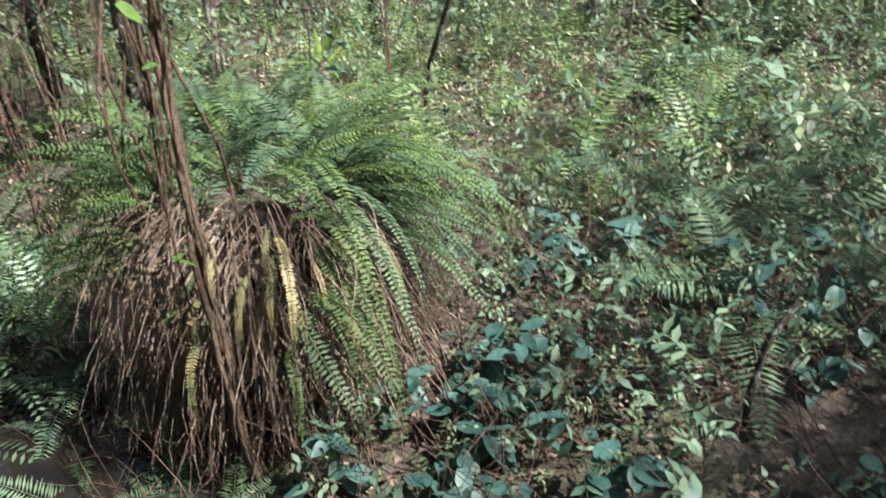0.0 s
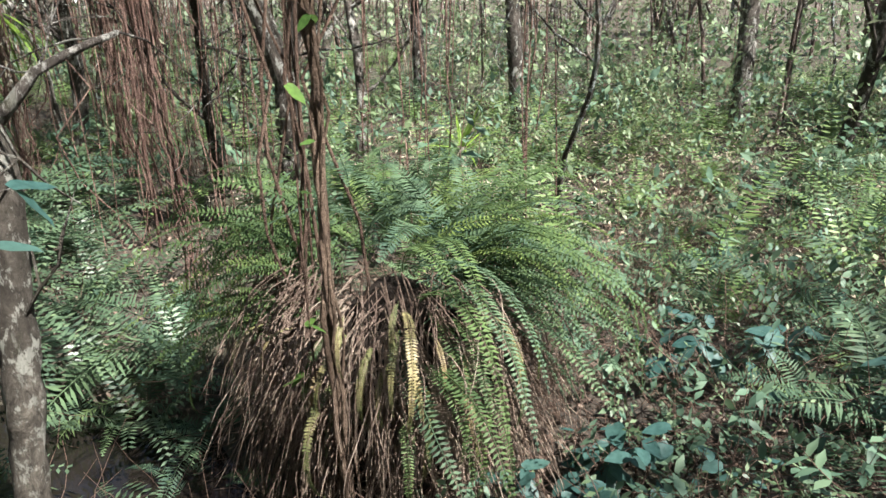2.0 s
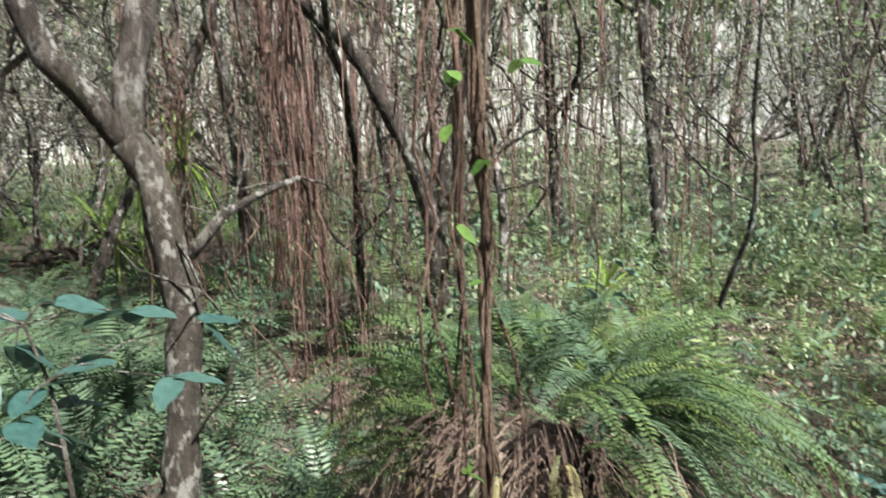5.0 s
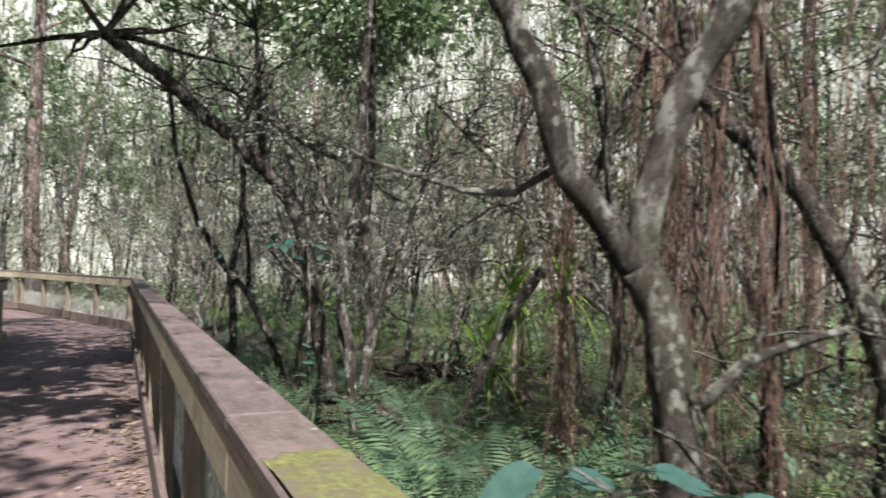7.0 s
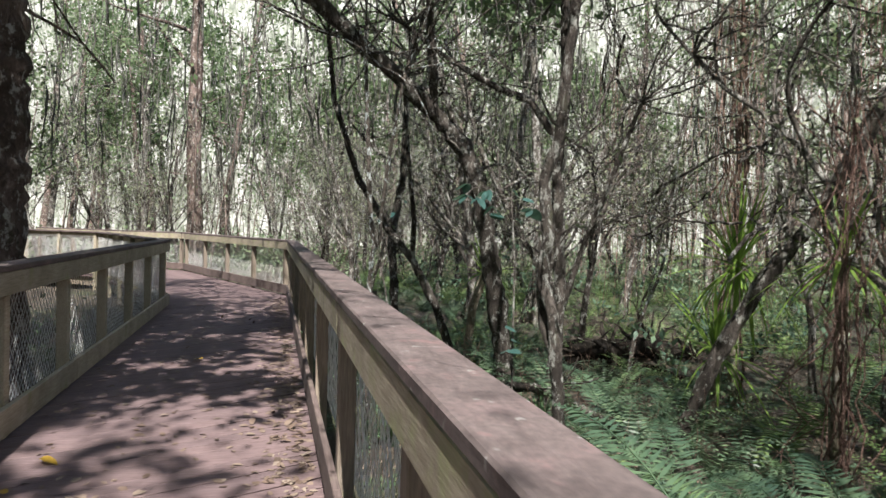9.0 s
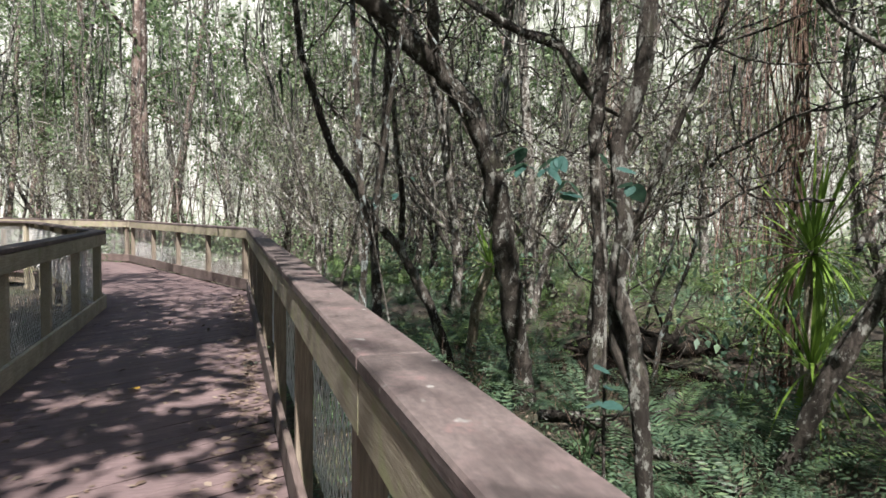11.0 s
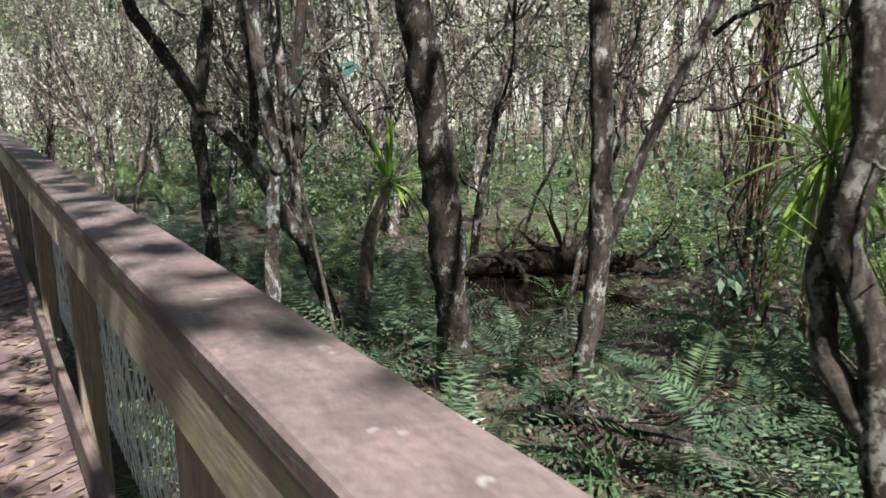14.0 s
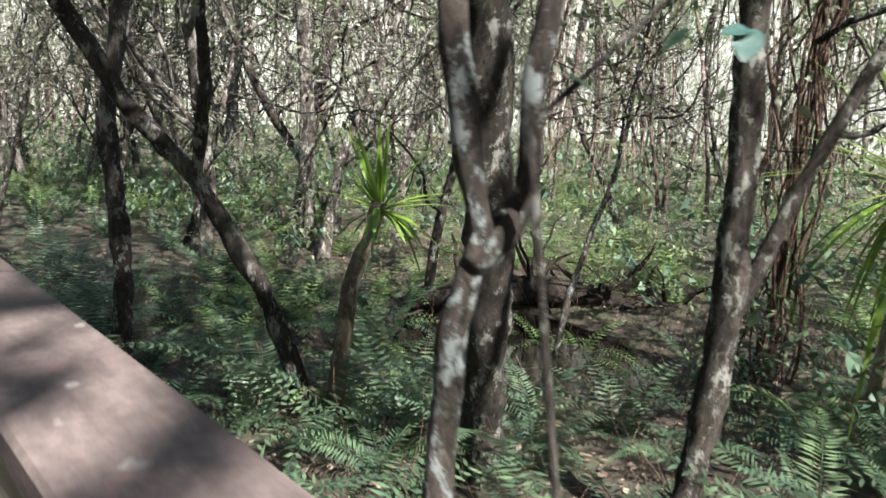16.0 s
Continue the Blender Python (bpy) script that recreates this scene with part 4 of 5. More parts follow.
def fern_mound():
    """The big clump: a root-matted stump with pale roots and yellowing fronds hanging over a dark hollow, and live fronds arching from its top."""
    rng = random.Random(31)
    c = Vector((-1.42, 2.12, -0.48))
    m = thing("fern_mound", c, "large fern clump on a stump hung with pale roots", "fern clump")
    core = Geo()
    rings, seg = 12, 26
    for j in range(rings + 1):
        t = j / rings
        for i in range(seg):
            a = 2 * math.pi * i / seg
            r = (0.25 + 0.12 * math.sin(math.pi * min(1, t * 1.15))) * math.sqrt(max(0.02, 1 - (t * 0.98) ** 5))
            r *= 1 + 0.4 * noise.noise(Vector((math.cos(a) * 2, math.sin(a) * 2, t * 4)))
            core.v.append(Vector((r * math.cos(a) * 1.2, r * math.sin(a), t * 0.84)))
    for j in range(rings):
        for i in range(seg):
            a, b2 = j * seg + i, j * seg + (i + 1) % seg
            core.f.append((a, b2, b2 + seg, a + seg))
    core.f.append(tuple(rings * seg + i for i in range(seg)))
    part("stump", core, M_PEAT, m, "dark rotting stump")

    def hang(n, z0, z1, spread, fall, thick, wild):
        g = Geo()
        for _ in range(n):
            a = rng.gauss(-math.pi / 2, spread)
            z = rng.uniform(z0, z1)
            tuft = noise.noise(Vector((a * 4.5, z * 2.0, 3.0)))
            if tuft < -0.12:
                continue
            r = rng.uniform(0.26, 0.42) + 0.1 * tuft
            p = Vector((r * math.cos(a) * 1.25, r * math.sin(a), z))
            d = Vector((math.cos(a) * 0.7 + rng.uniform(-wild, wild), math.sin(a) * 0.5, rng.uniform(-0.5, 0.35)))
            pts = [p]
            for k in range(7):
                d = d.normalized() + Vector((rng.uniform(-wild, wild) * 0.55, rng.uniform(-wild, wild) * 0.4, -0.34))
                p = p + d.normalized() * (fall / 7) * rng.uniform(0.7, 1.3)
                if p.z < 0.01:
                    break
                pts.append(p)
            if len(pts) > 2:
                r0 = thick * rng.uniform(0.5, 1.3)
                g.tube(pts, taper(r0, r0 * 0.45, len(pts)), 3, cap=False)
        return g
    part("dead_fronds", hang(1300, 0.4, 1.02, 1.1, 0.46, 0.0036, 0.5), M_DEAD, m, "pale brown hanging roots and dead midribs")["kind"] = "stuff"
    part("root_tangle", hang(900, 0.15, 0.75, 1.5, 0.38, 0.0028, 1.3), M_VINE, m, "tangle of thin reddish-brown roots")["kind"] = "stuff"
    part("root_tangle", hang(500, 0.0, 0.35, 1.3, 0.5, 0.0024, 1.8), M_DEAD, m, "loose pale rootlets at the foot")["kind"] = "stuff"

    def put(mesh, at, turn, s):
        ob = part("frond", mesh, None, m)
        ob.location, ob.rotation_euler, ob.scale = at, turn, (s, s, s)
    # drooping fronds all round, fewest over the front
    for i in range(95):
        a = rng.uniform(-0.4, math.pi + 0.9)
        rr = rng.uniform(0.08, 0.34)
        put(rng.choice(LONG), (rr * math.cos(a) * 1.2, rr * math.sin(a), 1.02 + rng.uniform(-0.14, 0.06)), (rng.uniform(-0.4, 0.4), rng.uniform(-0.45, 0.55), a), rng.uniform(0.6, 1.0))
    # darker fronds falling down the shaded side
    for i in range(46):
        a = rng.uniform(math.pi * 0.95, math.pi * 1.32)
        rr = rng.uniform(0.2, 0.42)
        put(rng.choice(LONG), (rr * math.cos(a) * 1.25, rr * math.sin(a), rng.uniform(0.55, 1.0)), (rng.uniform(-0.5, 0.5), rng.uniform(-0.35, 0.5), a + rng.uniform(-0.3, 0.3)), rng.uniform(0.55, 0.95))
    # yellowing fronds hanging straight down over the front
    for i in range(30):
        a = rng.uniform(-math.pi * 0.86, -0.14 * math.pi)
        rr = rng.uniform(0.41, 0.52)
        put(rng.choice(NARROW if i % 5 else LONG), (rr * math.cos(a) * 1.25, rr * math.sin(a), rng.uniform(0.62, 1.0)), (rng.uniform(-0.3, 0.3), rng.uniform(0.45, 1.0), a + rng.uniform(-0.25, 0.25)), rng.uniform(0.3, 0.62))
    # wide blue-green sprays to the open side
    for i in range(58):
        a = rng.uniform(-0.75, 0.9)
        put(rng.choice(SPRAY if i % 4 else LONG), (rng.uniform(0.1, 0.36), rng.uniform(-0.25, 0.2), 0.98 + rng.uniform(-0.22, 0.08)), (rng.uniform(-0.5, 0.5), rng.uniform(-0.25, 0.55), a), rng.uniform(0.6, 1.0))
    # a few over the sunny corner of the front
    for i in range(7):
        a = rng.uniform(-1.05, -0.5)
        put(rng.choice(LONG), (rng.uniform(0.2, 0.4), rng.uniform(-0.38, -0.2), rng.uniform(0.75, 1.0)), (rng.uniform(-0.4, 0.4), rng.uniform(0.1, 0.7), a), rng.uniform(0.6, 0.95))
    # upright ones on top
    for i in range(26):
        put(rng.choice(FRONDS), (rng.uniform(-0.3, 0.35), rng.uniform(-0.15, 0.3), 1.0), (rng.uniform(-0.4, 0.4), rng.uniform(-0.9, -0.35), rng.uniform(0, 6.28)), rng.uniform(0.6, 0.9))


fern_mound()


# ---- vines and hanging roots ----
def vine_bundle(name, label, path, strands, spread, r, seed, mat=M_VINE):
    rng = random.Random(seed)
    base = Vector(path[0])
    t = thing(name, base, label, "vine")
    for k in range(strands):
        g = Geo()
        off = Vector((rng.uniform(-spread, spread), rng.uniform(-spread, spread), 0))
        pts = []
        for i, (a, b2) in enumerate(zip(path, path[1:])):
            for s in (0, 0.25, 0.5, 0.75):
                p = Vector(a).lerp(Vector(b2), s) - base + off * (0.5 + 0.5 * math.sin(i * 1.3 + s * 4 + k))
                p += Vector((rng.uniform(-1, 1), rng.uniform(-1, 1), 0)) * r * 0.9
                pts.append(p)
        pts[0] = pts[0] + Vector((0, 0, -0.05))
        rr = r * rng.uniform(0.5, 1.2)
        g.tube(pts, taper(rr, rr * 0.8, len(pts)), 6, 0.15, rng, False)
        part("strand", g, mat, t)
    return t


vine_bundle("thick_vine", "shaggy brown vine hanging in front of the fern clump", [(-1.22, 1.56, -0.5), (-1.25, 1.54, -0.14), (-1.27, 1.54, 0.41), (-1.28, 1.55, 0.83), (-1.28, 1.57, 1.2), (-1.3, 1.57, 1.5), (-1.3, 1.6, 2.6), (-1.35, 1.6, 4.4)], 9, 0.04, 0.010, 1, M_SHAGGY)
vine_bundle("vine_bundle", "bundle of brown vines hanging to the ground", [(-1.62, 1.85, -0.5), (-1.6, 1.85, 0.4), (-1.62, 1.88, 1.4), (-1.6, 1.9, 2.6), (-1.6, 1.9, 4.6)], 9, 0.16, 0.007, 2)
vine_bundle("root_bundle", "bundle of reddish aerial roots", [(-3.1, 2.6, -0.5), (-3.17, 2.63, 0.13), (-3.18, 2.62, 0.6), (-3.21, 2.59, 1.03), (-3.25, 2.55, 2.2), (-3.3, 2.5, 4.6)], 9, 0.24, 0.0055, 3, M_ROOT)
vine_bundle("root_bundle", "bundle of pale brown aerial roots", [(-4.3, 3.3, -0.5), (-4.3, 3.3, 0.8), (-4.25, 3.3, 2.2), (-4.3, 3.3, 4.8)], 11, 0.42, 0.007, 5, M_ROOT)
vine_bundle("root_bundle", "bundle of brown aerial roots", [(-6.0, 4.4, -0.5), (-6.0, 4.4, 0.8), (-5.95, 4.4, 2.2), (-6.0, 4.4, 4.8)], 20, 0.28, 0.009, 6, M_ROOT)
vine_bundle("root_bundle", "bundle of brown aerial roots", [(-9.6, 5.0, -0.5), (-9.6, 5.0, 0.9), (-9.55, 5.0, 2.2), (-9.6, 5.0, 4.8)], 18, 0.25, 0.012, 7, M_VINE)


vine_bundle("root_bundle", "shaggy mass of reddish-brown hanging roots", [(-6.4, 3.65, -0.45), (-6.4, 3.62, 0.3), (-6.42, 3.6, 1.0), (-6.4, 3.62, 1.8), (-6.38, 3.6, 2.6)], 22, 0.36, 0.006, 9, M_ROOT)


def hanging_strands():
    rng = random.Random(8)
    g = Geo()
    patches = [(-3.95, 3.2, 0.9, 18), (-4.6, 3.9, 1.0, 26), (-5.3, 4.9, 0.8, 40), (-6.6, 5.2, 0.8, 46), (-2.4, 4.2, 0.7, 22), (-8.0, 6.2, 0.7, 26)]
    patches += [(rng.uniform(-22, 3), rng.uniform(6, 17), rng.uniform(0.3, 0.8), rng.randint(5, 14)) for _ in range(30)]
    for cx, cy, sp, n in patches:
        for _ in range(n):
            x, y = cx + rng.gauss(0, sp * 0.5), cy + rng.gauss(0, sp * 0.5)
            if y < 2.2:
                continue
            z0 = ground_height(x, y) if rng.random() < 0.6 else rng.uniform(0, 2.0)
            pts, p = [], Vector((x, y, z0 - 0.02))
            while p.z < 5.2:
                pts.append(p)
                p = p + Vector((rng.uniform(-0.05, 0.05), rng.uniform(-0.05, 0.05), rng.uniform(0.35, 0.6)))
            g.tube(pts, [rng.uniform(0.003, 0.007)] * len(pts), 3, cap=False)
    tagged(part("hanging_roots", g, M_ROOT), "countless thin reddish-brown aerial roots hanging between the trees", "hanging roots", "", "stuff")
    mo = Geo()
    for _ in range(1900):
        x, y = rng.uniform(-34, -9), rng.uniform(-8, 14)
        if -12 < x and y < 5:
            continue
        top = rng.uniform(3.0, 9)
        p = Vector((x, y, top))
        pts = [p]
        for k in range(4):
            p = p + Vector((rng.uniform(-0.06, 0.06), rng.uniform(-0.06, 0.06), -rng.uniform(0.12, 0.4)))
            pts.append(p)
        mo.tube(pts, [0.006, 0.016, 0.02, 0.012, 0.003], 3, 0.5, rng, False)
    tagged(part("hanging_moss", mo, M_MOSS), "grey moss hanging in strands from the branches", "moss", "", "stuff")


hanging_strands()


# ---- broad leaves, shrubs, litter ----
def broad_leaf_geo():
    g = Geo()
    n = 6
    for i in range(n + 1):
        s = i / n
        w = 0.5 * (math.sin(math.pi * min(1.0, s * 0.86 + 0.14)) ** 0.8) * (1 - 0.15 * s) if i < n else 0.0
        z = -0.12 * s * s + 0.02 * math.sin(s * 9)
        g.v += [Vector((s, w * 0.8, z + 0.10 * w)), Vector((s, 0, z)), Vector((s, -w * 0.8, z + 0.10 * w))]
    for i in range(n):
        a = i * 3
        g.f += [(a, a + 1, a + 4, a + 3), (a + 1, a + 2, a + 5, a + 4)]
    return g


BIG_LEAF = broad_leaf_geo().mesh("leaf", M_BLUE_LEAF)
GREEN_LEAF = broad_leaf_geo().mesh("leaf", M_CLIMBER)


def leafy_stem(name, label, stem, spots, size, seed, mesh, bark=M_BARK_GREY, r=0.008):
    """A sapling or climber: a stem, and single leaves at given places on short stalks."""
    rng = random.Random(seed)
    base = Vector(stem[0])
    t = thing(name, base, label, "sapling")
    g = Geo()
    pts = [Vector(p) - base for p in stem]
    g.tube(pts, taper(r, r * 0.4, len(pts)), 6, 0.1, rng)
    for s in spots:
        s = Vector(s) - base
        k = min(pts, key=lambda p: (p - s).length)
        h = Geo()
        h.tube([k, k.lerp(s, 0.5) + Vector((0, 0, 0.02)), s], [r * 0.35, r * 0.3, 0.0015], 4, cap=False)
        part("stalk", h, bark, t)
    part("stem", g, bark, t)
    for s in spots:
        for _ in range(rng.randint(1, 3)):
            ob = part("leaf", mesh, None, t)
            ob.location = Vector(s) - base
            ob.rotation_euler = (rng.uniform(-0.5, 0.5), rng.uniform(-0.1, 0.75), rng.uniform(0, 6.28))
            k = size * rng.uniform(0.75, 1.25)
            ob.scale = (k, k * rng.uniform(0.68, 0.9), k)
    return t


leafy_stem("leafy_sapling", "sapling with broad blue-green leaves beside the railing", [(-1.68, 0.62, -0.5), (-1.7, 0.6, 0.4), (-1.71, 0.59, 0.8), (-1.72, 0.58, 0.95), (-1.73, 0.55, 1.08)],
           [(-1.77, 0.42, 1.13), (-1.75, 0.49, 1.1), (-1.73, 0.53, 1.04), (-1.71, 0.61, 1.12), (-1.72, 0.56, 0.94), (-1.76, 0.45, 1.0), (-1.65, 0.74, 1.08), (-1.57, 0.86, 1.04), (-1.7, 0.62, 0.89), (-1.72, 0.58, 0.83), (-1.68, 0.5, 0.9), (-1.62, 0.68, 0.98), (-1.8, 0.38, 1.02), (-1.74, 0.44, 0.86), (-1.6, 0.8, 0.92), (-1.66, 0.66, 1.0)], 0.105, 1, BIG_LEAF)
leafy_stem("leafy_climber", "thin climber with bright green leaves on a vine", [(-1.3, 1.5, -0.45), (-1.33, 1.5, 0.6), (-1.32, 1.5, 1.4), (-1.3, 1.52, 1.9), (-1.3, 1.55, 3.0)],
           [(-1.27, 1.53, 1.83), (-1.18, 1.59, 1.62), (-1.33, 1.49, 1.6), (-1.34, 1.48, 1.46), (-1.26, 1.53, 1.37), (-1.32, 1.5, 1.7), (-1.3, 1.46, 1.2), (-1.25, 1.5, 1.05), (-1.35, 1.5, 0.75), (-1.3, 1.47, 0.5), (-1.36, 1.48, 0.3), (-1.2, 1.56, 1.95), (-1.36, 1.5, 2.1), (-1.28, 1.5, 0.9)], 0.058, 2, GREEN_LEAF, M_VINE, 0.004)
leafy_stem("leafy_sapling", "sapling with pale blue-green leaves near the twisted tree", [(-6.45, 1.25, -0.5), (-6.45, 1.22, 0.5), (-6.46, 1.22, 1.2), (-6.5, 1.2, 1.6), (-6.7, 1.05, 1.68)],
           [(-6.72, 0.97, 1.62), (-6.63, 1.08, 1.65), (-6.52, 1.21, 1.66), (-6.42, 1.3, 1.53), (-6.49, 1.24, 1.47), (-6.8, 1.0, 1.7), (-6.43, 1.16, 0.81), (-6.39, 1.2, 0.73), (-6.4, 1.18, 0.67), (-6.58, 1.1, 1.55), (-6.66, 1.12, 1.5), (-6.56, 1.0, 1.6), (-6.47, 1.26, 1.6)], 0.095, 3, BIG_LEAF)
leafy_stem("leafy_sapling", "thin sapling with few blue-green leaves by the railing", [(-8.2, 0.8, -0.5), (-8.22, 0.75, 0.6), (-8.24, 0.6, 1.4), (-8.1, 0.66, 1.55), (-8.04, 0.72, 1.6)],
           [(-8.04, 0.73, 1.52), (-8.02, 0.56, 1.5), (-8.2, 0.62, 1.46), (-8.0, 0.8, 1.62)], 0.045, 4, BIG_LEAF)


def stuff_leaves(name, label, mat, n, seed, spot, size, flat=0.6, steps=2, ratio=0.6):
    rng = random.Random(seed)
    g = Geo()
    made = 0
    while made < n:
        p = spot(rng)
        if p is None:
            continue
        made += 1
        d = Vector((rng.uniform(-1, 1), rng.uniform(-1, 1), rng.uniform(-flat, flat))).normalized()
        side = d.cross(Vector((rng.uniform(-flat, flat), rng.uniform(-flat, flat), 1))).normalized()
        l = size * rng.uniform(0.55, 1.35)
        g.blade(Vector(p), d, side, l, l * ratio, 0.12 * l, rng.uniform(-0.1, 0.3) * (l * 0.4 if steps == 1 else 1), steps)
    return tagged(part(name, g, mat), label, name.replace("_", " "), "", "stuff")


def sprigs(name, label, mat, n, seed, spot, leaf, length, pairs=5, steps=1, upright=0.8):
    """Leafy shoots: each a thin stem with leaves in pairs, growing where spot says."""
    rng = random.Random(seed)
    g, st = Geo(), Geo()
    made = 0
    while made < n:
        p = spot(rng)
        if p is None:
            continue
        made += 1
        l = length * rng.uniform(0.6, 1.3)
        pts = wander(rng, p, (rng.uniform(-1, 1), rng.uniform(-1, 1), rng.uniform(-0.2, 1) * upright + 0.2), l, pairs, 0.22, -0.03)
        st.tube(pts, taper(0.0028, 0.001, len(pts)), 3, cap=False)
        size = leaf * rng.uniform(0.7, 1.3)
        for k in range(1, len(pts)):
            d0 = (pts[k] - pts[k - 1]).normalized()
            out = d0.cross(rand_unit(rng))
            if out.length < 0.1:
                continue
            out.normalize()
            for sg in (1, -1):
                d = (out * sg + d0 * 0.5 + Vector((0, 0, rng.uniform(-0.45, 0.1)))).normalized()
                side = d.cross(Vector((rng.uniform(-0.5, 0.5), rng.uniform(-0.5, 0.5), 1))).normalized()
                z = size * rng.uniform(0.7, 1.2) * (1 - 0.4 * k / len(pts))
                g.blade(pts[k], d, side, z, z * 0.48, 0.12 * z, rng.uniform(0, 0.2) * (z * 0.4 if steps == 1 else 1), steps)
    tagged(part(name, g, mat), label, name.replace("_", " "), "", "stuff")
    tagged(part("shrub_stems", st, M_VINE), "thin brown stems of " + label, "stems", "", "stuff")


def on_ground(rng, x0, x1, y0, y1, zmax, power=2.0):
    x, y = rng.uniform(x0, x1), rng.uniform(y0, y1)
    z = ground_height(x, y)
    if z < -0.54:
        return None
    return (x, y, z + zmax * rng.random() ** power)


def start_cover(rng):
    p = on_ground(rng, -1.1, 3.2, 0.8, 5.2, 0.3)
    if p is None:
        return None
    x, y, z = p
    k = noise.noise(Vector((x * 1.6, y * 1.6, 7)))
    return (x, y, z) if k > (-0.25 if y < 2.3 else -0.18) and rng.random() < 0.9 else None


def shrub_spot(rng):
    """Shrubs grow in clumps: tall where the clump noise is high."""
    x, y = rng.uniform(-30, 6), 3.6 + 20 * rng.random() ** 1.5
    k = noise.noise(Vector((x * 0.5, y * 0.5, 2))) + 0.5 * noise.noise(Vector((x * 1.4, y * 1.4, 9)))
    if k < 0.06 or (-12.8 < x < -10 and y < 5.5):
        return None
    return (x, y, ground_height(x, y) + (0.4 + 2.0 * max(0, k)) * rng.random() ** 0.8)


def left_spot(rng):
    x, y = rng.uniform(-34, 2), rng.uniform(-14, -2.9)
    if x < -15 and y > -10 and y < -2.9 - 0.35 * (-15 - x) + 2 and y > -9:
        return None
    k = noise.noise(Vector((x * 0.5, y * 0.5, 2)))
    return (x, y, ground_height(x, y) + (0.5 + 1.4 * max(0, k)) * rng.random()) if k > -0.2 else None


def far_end_spot(rng):
    x, y = rng.uniform(-42, -27), rng.uniform(-10, 10)
    return (x, y, ground_height(x, y) + rng.uniform(0, 1.7) * rng.random())


sprigs("ground_cover", "low creepers with broad green leaves on the bank", M_BROAD, 900, 1, start_cover, 0.07, 0.2, 4, 2, 0.5)
sprigs("ground_cover", "small green herbs on the bank", M_HERB, 1700, 2, start_cover, 0.036, 0.16, 5, 1, 0.9)
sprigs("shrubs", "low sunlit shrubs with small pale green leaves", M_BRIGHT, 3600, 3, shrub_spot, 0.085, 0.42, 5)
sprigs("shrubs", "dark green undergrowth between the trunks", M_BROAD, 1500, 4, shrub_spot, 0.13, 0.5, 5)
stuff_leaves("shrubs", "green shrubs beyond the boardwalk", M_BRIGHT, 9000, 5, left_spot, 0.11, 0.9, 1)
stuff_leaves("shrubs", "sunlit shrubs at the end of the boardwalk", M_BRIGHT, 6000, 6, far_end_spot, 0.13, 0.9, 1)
stuff_leaves("leaf_litter", "dry brown fallen leaves on the swamp floor", M_LITTER, 16000, 7, lambda r: on_ground(r, -16, 4, 0.4, 7, 0.03, 1), 0.045, 0.35, 1)


def start_shrub(rng):
    x, y = rng.uniform(-4.5, 6), rng.uniform(4.6, 11)
    k = noise.noise(Vector((x * 0.8, y * 0.8, 3)))
    k += 0.6 * noise.noise(Vector((x * 2.3, y * 2.3, 5)))
    return (x, y, ground_height(x, y) + ((0.2 if y < 6.5 else 0.4) + 1.4 * max(0, k - 0.05)) * rng.random() ** 0.9) if k > 0.02 else None


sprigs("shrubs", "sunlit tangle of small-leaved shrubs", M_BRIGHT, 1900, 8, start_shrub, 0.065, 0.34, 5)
sprigs("shrubs", "taller broad-leaved shrubs in the clearing", M_BROAD, 420, 9, start_shrub, 0.11, 0.4, 4, 2)


stuff_leaves("leaf_litter", "straw litter in the clearing, paled to read as sunlit ground", M_STRAW, 9000, 23, lambda r: on_ground(r, -5, 4, 4.2, 10, 0.08, 1), 0.09, 0.5, 1, 0.25)


def thicket():
    """Thin dead stems and creepers lying and standing over the ground."""
    rng = random.Random(14)
    g = Geo()
    for _ in range(4200):
        x, y = rng.uniform(-14, 4), rng.uniform(0.5, 7)
        if rng.random() < 0.45:
            x = rng.uniform(-1.5, 3.5)
        p = Vector((x, y, ground_height(x, y) - 0.01))
        pts = wander(rng, p, (rng.uniform(-1, 1), rng.uniform(-1, 1), rng.uniform(0.1, 1.6)), rng.uniform(0.25, 0.8), 4, 0.3)
        g.tube(pts, taper(rng.uniform(0.0018, 0.004), 0.001, len(pts)), 3, cap=False)
    for _ in range(3800):
        x, y = rng.uniform(-2.6, 3.0), rng.uniform(0.7, 4.6)
        p = Vector((x, y, ground_height(x, y) + rng.uniform(0.0, 0.07)))
        pts = wander(rng, p, (rng.uniform(-1, 1), rng.uniform(-1, 1), rng.uniform(-0.05, 0.35)), rng.uniform(0.12, 0.5), 4, 0.35)
        g.tube(pts, taper(rng.uniform(0.0015, 0.0034), 0.001, len(pts)), 3, cap=False)
    tagged(part("thicket", g, M_VINE), "thin dry stems and creepers over the ground", "stems", "", "stuff")


thicket()


def deck_litter():
    rng = random.Random(21)

    def spot(r):
        x = r.uniform(-16, 1)
        if r.random() < 0.65:
            return (x, 0.02 - abs(r.gauss(0, 0.16)), 0.006)
        return (x, r.uniform(-1.8, 0), 0.006)
    stuff_leaves("fallen_leaves", "dry brown leaves strewn on the boardwalk", M_LITTER, 2600, 22, spot, 0.06, 0.18, 2)
    for x, y in ((-6.75, -1.5), (-6.2, -1.5), (-9.8, -0.9)):
        t = part("fallen_leaf", broad_leaf_geo(), M_YELLOW)
        tagged(t, "bright yellow fallen leaf lying on the boardwalk", "leaf", "yellow leaves")
        t.location, t.rotation_euler, t.scale = (x, y, 0.025), (0, 0, rng.uniform(0, 6)), (0.13, 0.09, 0.2)


deck_litter()


